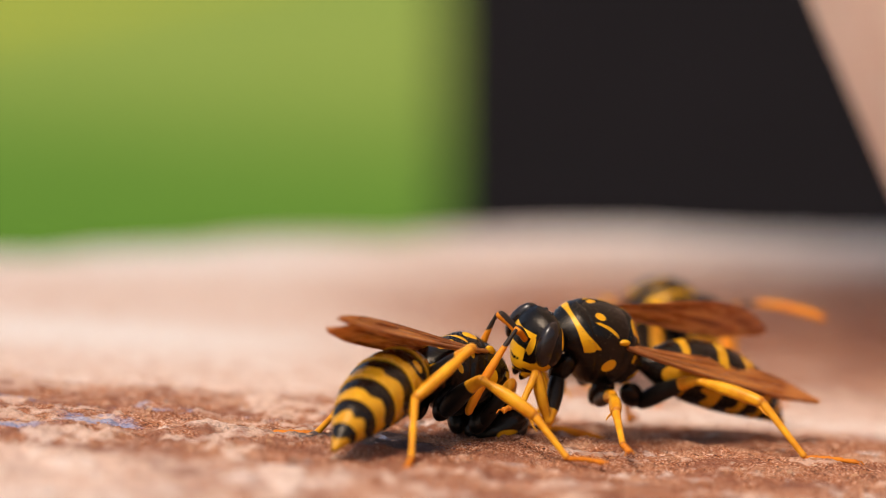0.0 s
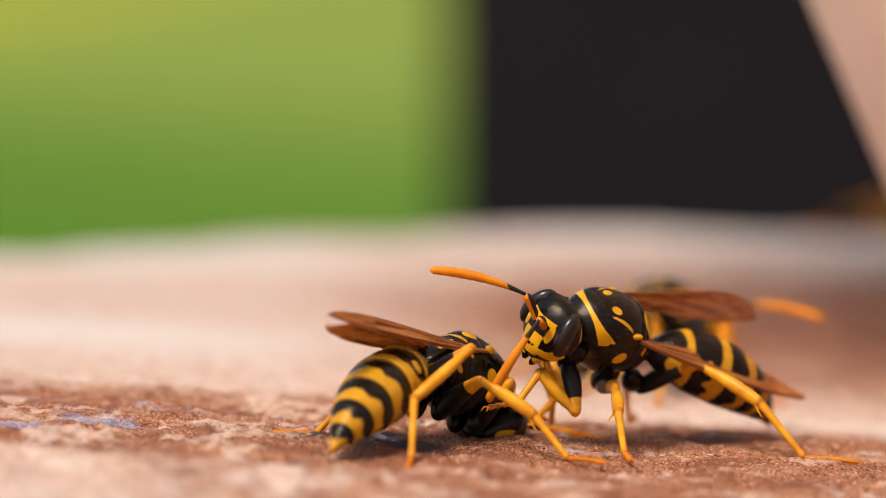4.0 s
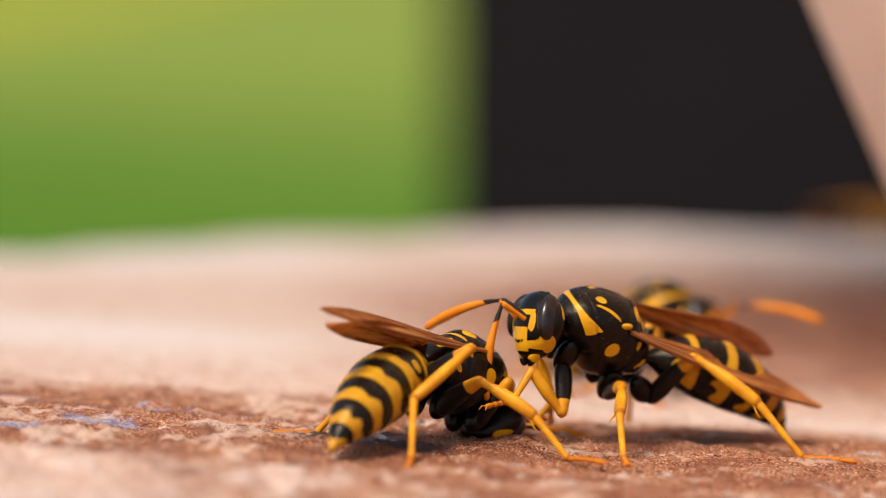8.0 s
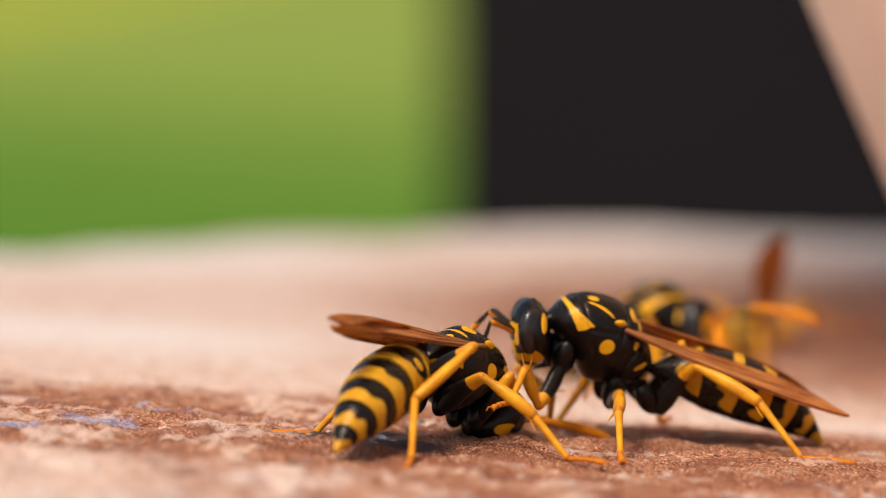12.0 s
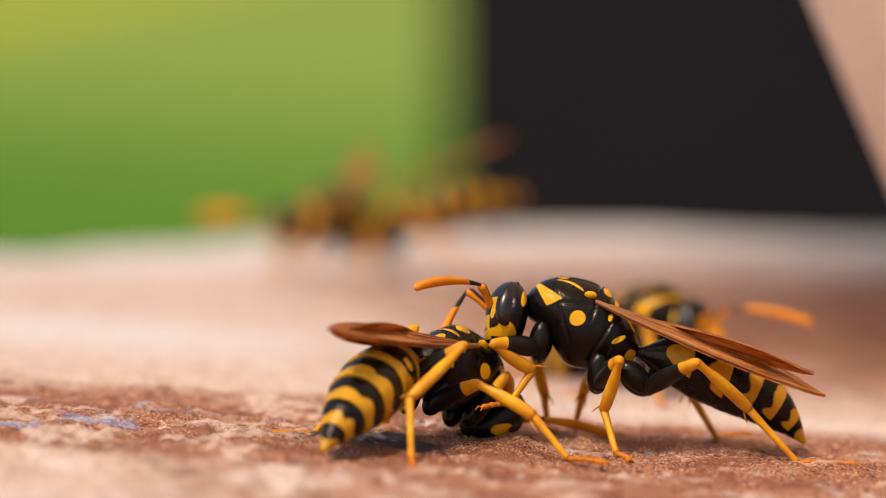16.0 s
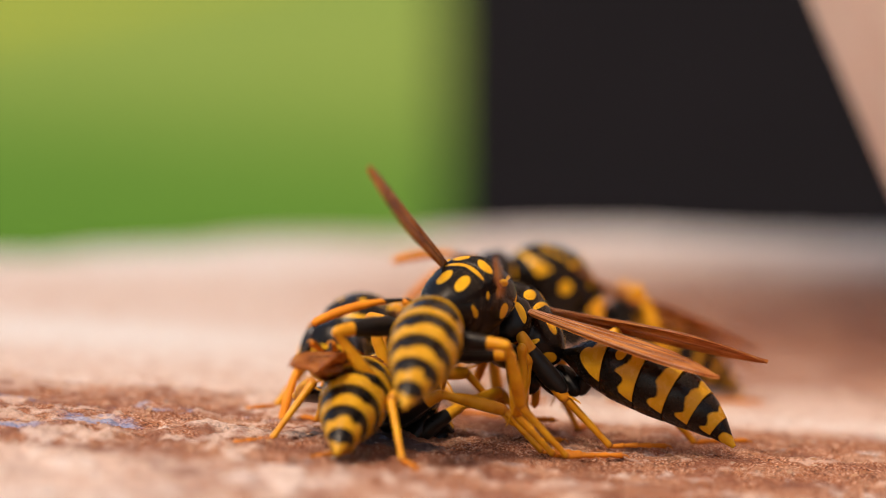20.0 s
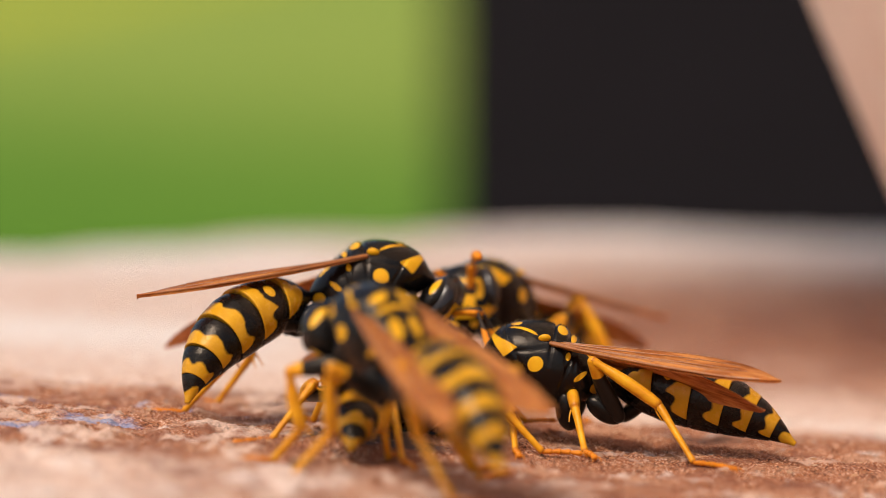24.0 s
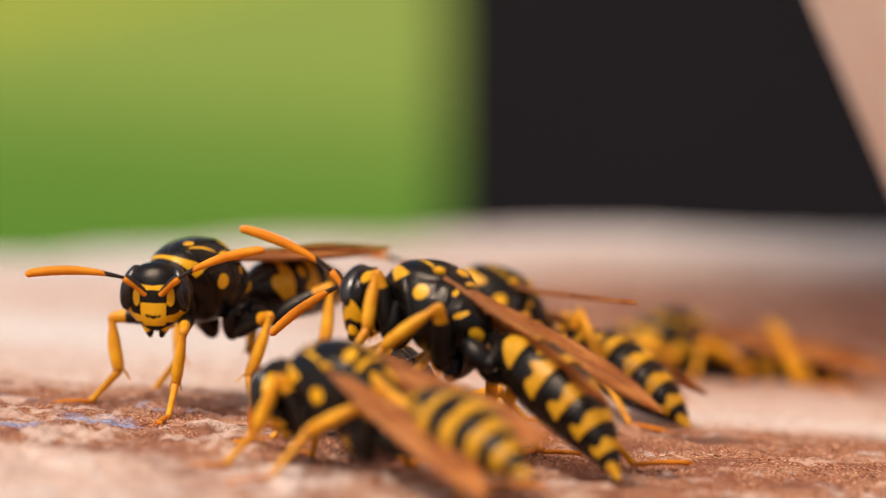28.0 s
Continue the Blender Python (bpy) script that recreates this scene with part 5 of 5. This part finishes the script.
    d.key(16, at=(-6.85, 78, 4.43), turn=(188, -1.2, 0), wl=(24.8, 19.9, 0), wr=(76.3, 11.8, 0))
    d.key(16.5, at=(-9.42, 72, 3.99), turn=(225.3, 0.6, 0), wl=(47.9, 21.4, 0), wr=(62.8, 25.2, 0))
    d.key(17, at=(-16.91, 66, 5.58), turn=(203.2, -1.1, 0), head=(-0.7, -8.8, 0), tail=(11.6, 18.1, 3.1), wl=(24.3, 11.6, 0), wr=(62, 19.8, 0))
    d.key(17.5, at=(-8.32, 50, 4.66), turn=(287.2, 6.9, 0), tail=(0, 18.1, 2.2), wl=(48.2, 17.8, 0), wr=(49.8, 29, 0))
    d.key(18, at=(-0.67, 28, 5.21), turn=(289.9, 12.4, 0), wl=(48, 28.3, 0), wr=(46.4, 28.8, 0))
    d.key(18.5, at=(-0.53, 18, 5.49), turn=(278.2, 14.9, 0), wl=(43.1, 28.1, 0), wr=(44.4, 27.9, 0))
    d.key(19, at=(-2.61, 10, 4.97), turn=(268.8, 12.3, 0), tail=(0.3, -0.2, 1.7), wl=(24.7, 21.2, 0), wr=(28.7, 16.4, 0))
    d.key(20, at=(-3.96, 9, 3.72), turn=(250, 0, 0), wl=(10, -14, -18), wr=(10, -14, -18), al=(10, -45), ar=(10, -45))
    d.key(21.5, at=(-3.68, 9, 4.14), turn=(270, 0, 0))
    d.key(22.5, at=(-3.9, 6, 6.07), turn=(325, 2, 0), tail=(26, 0, 6))
    d.key(23.5, at=(-4.43, 2.52, 7.56), turn=(384.7, -2.5, -6.6), head=(-5, -39.7, 5.1), tail=(15.9, 16.5, 15.2), wl=(57.6, -25.7, -18), wr=(-0.3, -20.1, -18.5), al=(20, -30), ar=(20, -30))
    d.key(24, at=(-3.33, 3.04, 6.74), turn=(369.2, -0.1, -13.1), head=(-12.5, -44.7, 10.2), tail=(13.6, 28, 11.1), wl=(39.5, -16.6, -18), wr=(12.5, -12.1, -18.9))
    d.key(25, at=(-2.5, 1.14, 5.78), turn=(372.6, -19.5, -7.4), head=(1, -33, 0), tail=(20.3, 49.6, 9.8), wl=(61.2, -1.3, -18), wr=(21.1, -9, -19.1))
    d.key(26, at=(-3.62, 1.77, 6.08), turn=(386.3, -14.5, -1.7), tail=(19.2, 40.9, 8.5), wl=(68.6, -4.1, -18), wr=(5.6, -6, -18.2))
    d.key(26.5, at=(-4.92, 1.87, 6.18), turn=(387.2, -8.1, -1.1), tail=(11.9, 30, 9.5), wl=(70.6, -8.2, -18), wr=(7.8, -5.8, -18.1))
    d.key(26.8, at=(-5.73, 2.94, 5.82), turn=(418.3, -1.3, -0.8), tail=(8.2, 26.2, 10.7), wr=(4.6, -4.2, -18))
    d.key(27, at=(-7.86, 3.98, 4.96), turn=(446.2, -11.6, -0.5), tail=(10.5, 0.5, 6.1), wl=(2, -26, -18), wr=(2, -26, -18))
    d.key(27.25, at=(-9.45, 4.99, 6.04), turn=(504.2, 0.6, -0.4), tail=(26.9, 0.1, 4), wl=(2.2, -26, -18))
    d.key(27.5, at=(-11.38, 3.99, 5.53), turn=(575.9, -0.6, -0.3), head=(0.5, -10.9, 0), tail=(8.6, 0.1, 2), wl=(-4.7, -2.2, -18), wr=(-1.9, -1.9, -18), al=(10, 20), ar=(14, 16))
    d.key(28, at=(-11.55, 4, 6.81), turn=(587.7, 1.7, -0), head=(34, -8, 0), tail=(-0.1, 9.4, 1.7), wl=(0.6, -0.9, -18), wr=(-10.1, -1.1, -18), al=(80, 25), ar=(75, 8))
    d.bend(('hind', -1), (0, (-0.7, 0.55, 1.0)), (21.5, (-0.7, 0.55, 1.0)), (22.8, (-0.1, 2.2, 0.9)), (26.6, (-0.1, 2.2, 0.9)), (27.2, (-0.7, 0.55, 1.0)))
    d.foot(('hind', -1), (0, (46.07, 142, -4.41)), (9, (41.04, 138, -3.62)), (10.5, (24.51, 39.29, -1.23)), (11, (24.51, 39.29, -1.23)), (12.2, (17.1, 37.33, -0.86)), (14.5, (16.13, 93.28, 0.12)), (15, (11.75, 81.24, 0.01)), (16, (-2.37, 79.66, 0.15)), (17, (-10.79, 60.27, 0.47)), (18, (0.49, 31.43, 0.09)), (19, (-0.69, 17.23, 0.16)), (21.5, (-5.97, 2.4, 0.51)), (22.8, (-12.18, 1.7, 0.91)), (26.6, (-12.18, 1.7, 0.91)), (26.9, (-11.89, -0.81, 0.89)), (27.2, (-8.42, 10.35, 0.67)), (28, (-8.42, 10.35, 0.67)))
    # the climbing wasp
    e.key(0, at=(40, -75, 4.2), turn=(120, 0, 0), head=(0, -8, 0), tail=(18, 0, 3), wl=(10, -6, -18), wr=(10, -6, -18), al=(20, -50), ar=(20, -50))
    e.key(16.8, )
    e.key(17.4, at=(7.45, -52.53, 5.36), turn=(133.5, 3.9, -5.5), tail=(23.1, -4.8, 4.3), wl=(6, -22, -15), wr=(6, -22, -15))
    e.key(17.6, at=(7.97, -40.53, 4.55), turn=(130.5, 5.9, -5.5))
    e.key(17.8, at=(5.01, -32.53, 5.17), turn=(98.7, -25, -5.5), tail=(29.5, -13.4, 4.2), wl=(4, -40, -20), wr=(4, -40, -20))
    e.key(18, at=(3.43, -18.05, 5.15), turn=(108.3, -32.2, -11.1), tail=(43.8, -22.5, 5.5), wl=(4, -52, -20), wr=(4, -52, -20))
    e.key(18.2, at=(1.05, -13.35, 5.22), turn=(123.8, -4.9, -4.4), tail=(16.6, -27.3, 3.2), wl=(6, -30, -20), wr=(6, -30, -20))
    e.key(18.5, at=(-1.1, -13.8, 5.72), turn=(130.6, -10.9, 5.6), tail=(27.1, -23.2, 3.4), wl=(40, 10, 0), wr=(60, 10, 0))
    e.key(19, at=(-1.07, -5.75, 7.34), turn=(96.4, -6.9, 4.4), tail=(32.2, 4.6, 0.2), wl=(22.8, 15.2, 24.1), wr=(23.8, 0.2, -15))
    e.key(20, at=(1.14, -3.9, 6.59), turn=(64.8, -11.6, 16.1), tail=(22.3, 26.4, 2.6), wl=(1.2, 16.3, 39.2), wr=(25.2, -0.5, -67.6))
    e.key(20.2, at=(1.46, -3.85, 6.52), turn=(55.6, -10.6, 17.5), tail=(27.8, 24.2, 3.1), wl=(-7.2, 20.3, 39), wr=(23.4, -7.4, -88.7))
    e.key(20.4, at=(2.81, -3.81, 6.38), turn=(46.2, -8.8, 18.8), tail=(28.8, 14.5, 2.9), wl=(-16.9, 21.5, 35.8), wr=(21.6, -14.4, 40.1))
    e.key(20.6, at=(3.25, -3.77, 6.32), turn=(50.2, -6.7, 20.1), tail=(28.5, 6.3, 2.7), wl=(-19.2, 14.7, 32.6), wr=(19.7, -21.3, 42.9))
    e.key(20.8, at=(1.99, -3.72, 6.24), turn=(68.1, -9, 21.4), tail=(31.3, 8.1, 3.1), wl=(-8.9, 5.6, 8.3), wr=(17.9, -28.3, -56.2))
    e.key(21, at=(0.88, -3.68, 5.71), turn=(82.4, -14.1, 22.7), tail=(34.1, 12.5, 4), wl=(1.2, -11.8, -81.9), wr=(10, -23.3, -41.4))
    e.key(21.2, at=(-0.45, -3.7, 6.25), turn=(103, -2.5, 21.2), tail=(25.2, 4.2, 4.2), wl=(21.4, -23.1, -30.8), wr=(10.6, -20.1, -29.5))
    e.key(21.4, at=(-3.33, -4.72, 6.5), turn=(146, -22.6, 19.6), head=(2.2, -31.3, 0), tail=(48.4, -21.1, 7.8), wl=(16.7, -29.6, -18.8), wr=(11.2, -20.9, -17.6))
    e.key(21.5, at=(-3.1, -4.72, 6.42), turn=(154.9, -22.6, 18.8), head=(3.4, -32.4, 0), tail=(46, -30.1, 8.5), wl=(16.4, -28.8, -18.8), wr=(11.6, -20.4, -17.6))
    e.key(22.5, at=(-1.86, -6.82, 5.96), turn=(150.6, 3.7, 11), tail=(37.4, -31, 9.8), wl=(13.1, -21.4, -18.6), wr=(14.6, -14.5, -18))
    e.key(23.5, at=(-2.44, -15.92, 6.28), turn=(123.5, 3.6, 3.2), head=(0, -20, 0), tail=(5.2, -3.5, 7.2), wl=(14.7, -14.2, -15.4), wr=(1.1, -13.4, 20.6), al=(-50, -30), ar=(30, -30))
    e.key(24, at=(-2.72, -15.97, 6.3), turn=(120.8, 6.7, -0.7), tail=(0.4, -5.4, 7.9), wl=(11.8, -13.9, -14.3), wr=(3, -11.5, 20.4))
    e.key(25, at=(-2.99, -16.66, 6.42), turn=(124.5, 17.8, -3.9), tail=(-2.5, -8.6, 3), wl=(11.2, -26.4, -12), wr=(3.5, -6.3, 19.8))
    e.key(26, at=(-3.69, -16.79, 5.76), turn=(130.2, 13.7, -13.6), tail=(-9.7, -10.9, 7.2), wl=(12.1, -15.2, -18.4), wr=(3.6, -9.9, 26.1))
    e.key(26.5, at=(-3.64, -16.67, 4.25), turn=(137.4, 4.7, -10.9), tail=(-5.1, -15.3, 5.3), wl=(18.8, -17.9, -21.9), wr=(-5.7, -10, 29.3))
    e.key(27, at=(-3.96, -16.55, 4.1), turn=(144.1, 1, -8.3), tail=(2, -21.2, 3.8), wl=(28.5, -18.8, -23.4), wr=(-9, -13.1, 30.4))
    e.key(28, at=(-4.18, -16.34, 3.97), turn=(144.3, 3.4, -8.3), tail=(-2.3, -19.9, 3.9), wl=(20.8, -17.3, -25.1), wr=(-10.7, -7.9, 31.8))
    e.foot(('hind', 1), (0, (44, -80, 0.1)), (17.0, (44, -80, 0.1)), (17.6, (8.36, -16.15, -0.42)), (18.0, (4.78, -14.27, -0.19)), (18.5, (1.88, -11.98, -0.0)), (19.0, (-4.1, -10.2, 0.4)), (20.0, (-4.2, -9.4, 0.4)), (21.0, (-4.0, -9.6, 0.4)), (21.5, (-0.6, -11.31, 0.16)), (23.5, (0.37, -22.3, 0.1)), (26.0, (0.37, -22.3, 0.1)), (28.0, (0.88, -23.07, 0.06)))
    e.foot(('hind', -1), (0, (36, -80, 0.1)), (17.0, (36, -80, 0.1)), (17.6, (12, -24, -0.6)), (18.5, (7.5, -12, -0.4)), (19.0, (5.6, -9.0, -0.25)), (20.0, (5.6, -6.0, -0.25)), (21.2, (6.0, -7.0, -0.28)), (21.6, (5.0, -10, -0.2)), (23.5, (1.6, -15.0, 0.0)), (28.0, (1.6, -17.5, 0.0)))
    # the distant wasp
    g.key(0, at=(85, 130, 4.2), turn=(190, 0, 0), head=(0, -8, 0), tail=(18, 0, 3), wl=(8, -14, -30), wr=(8, -14, -30), al=(28, -10), ar=(28, -10))
    g.key(27, )
    g.key(27.5, at=(17.73, 46, -0.16), turn=(200, 0, 0))
    g.key(28, at=(12.84, 34, 0.59), turn=(184, 0, 0))
    for w in cast:
        act(w)


motions()
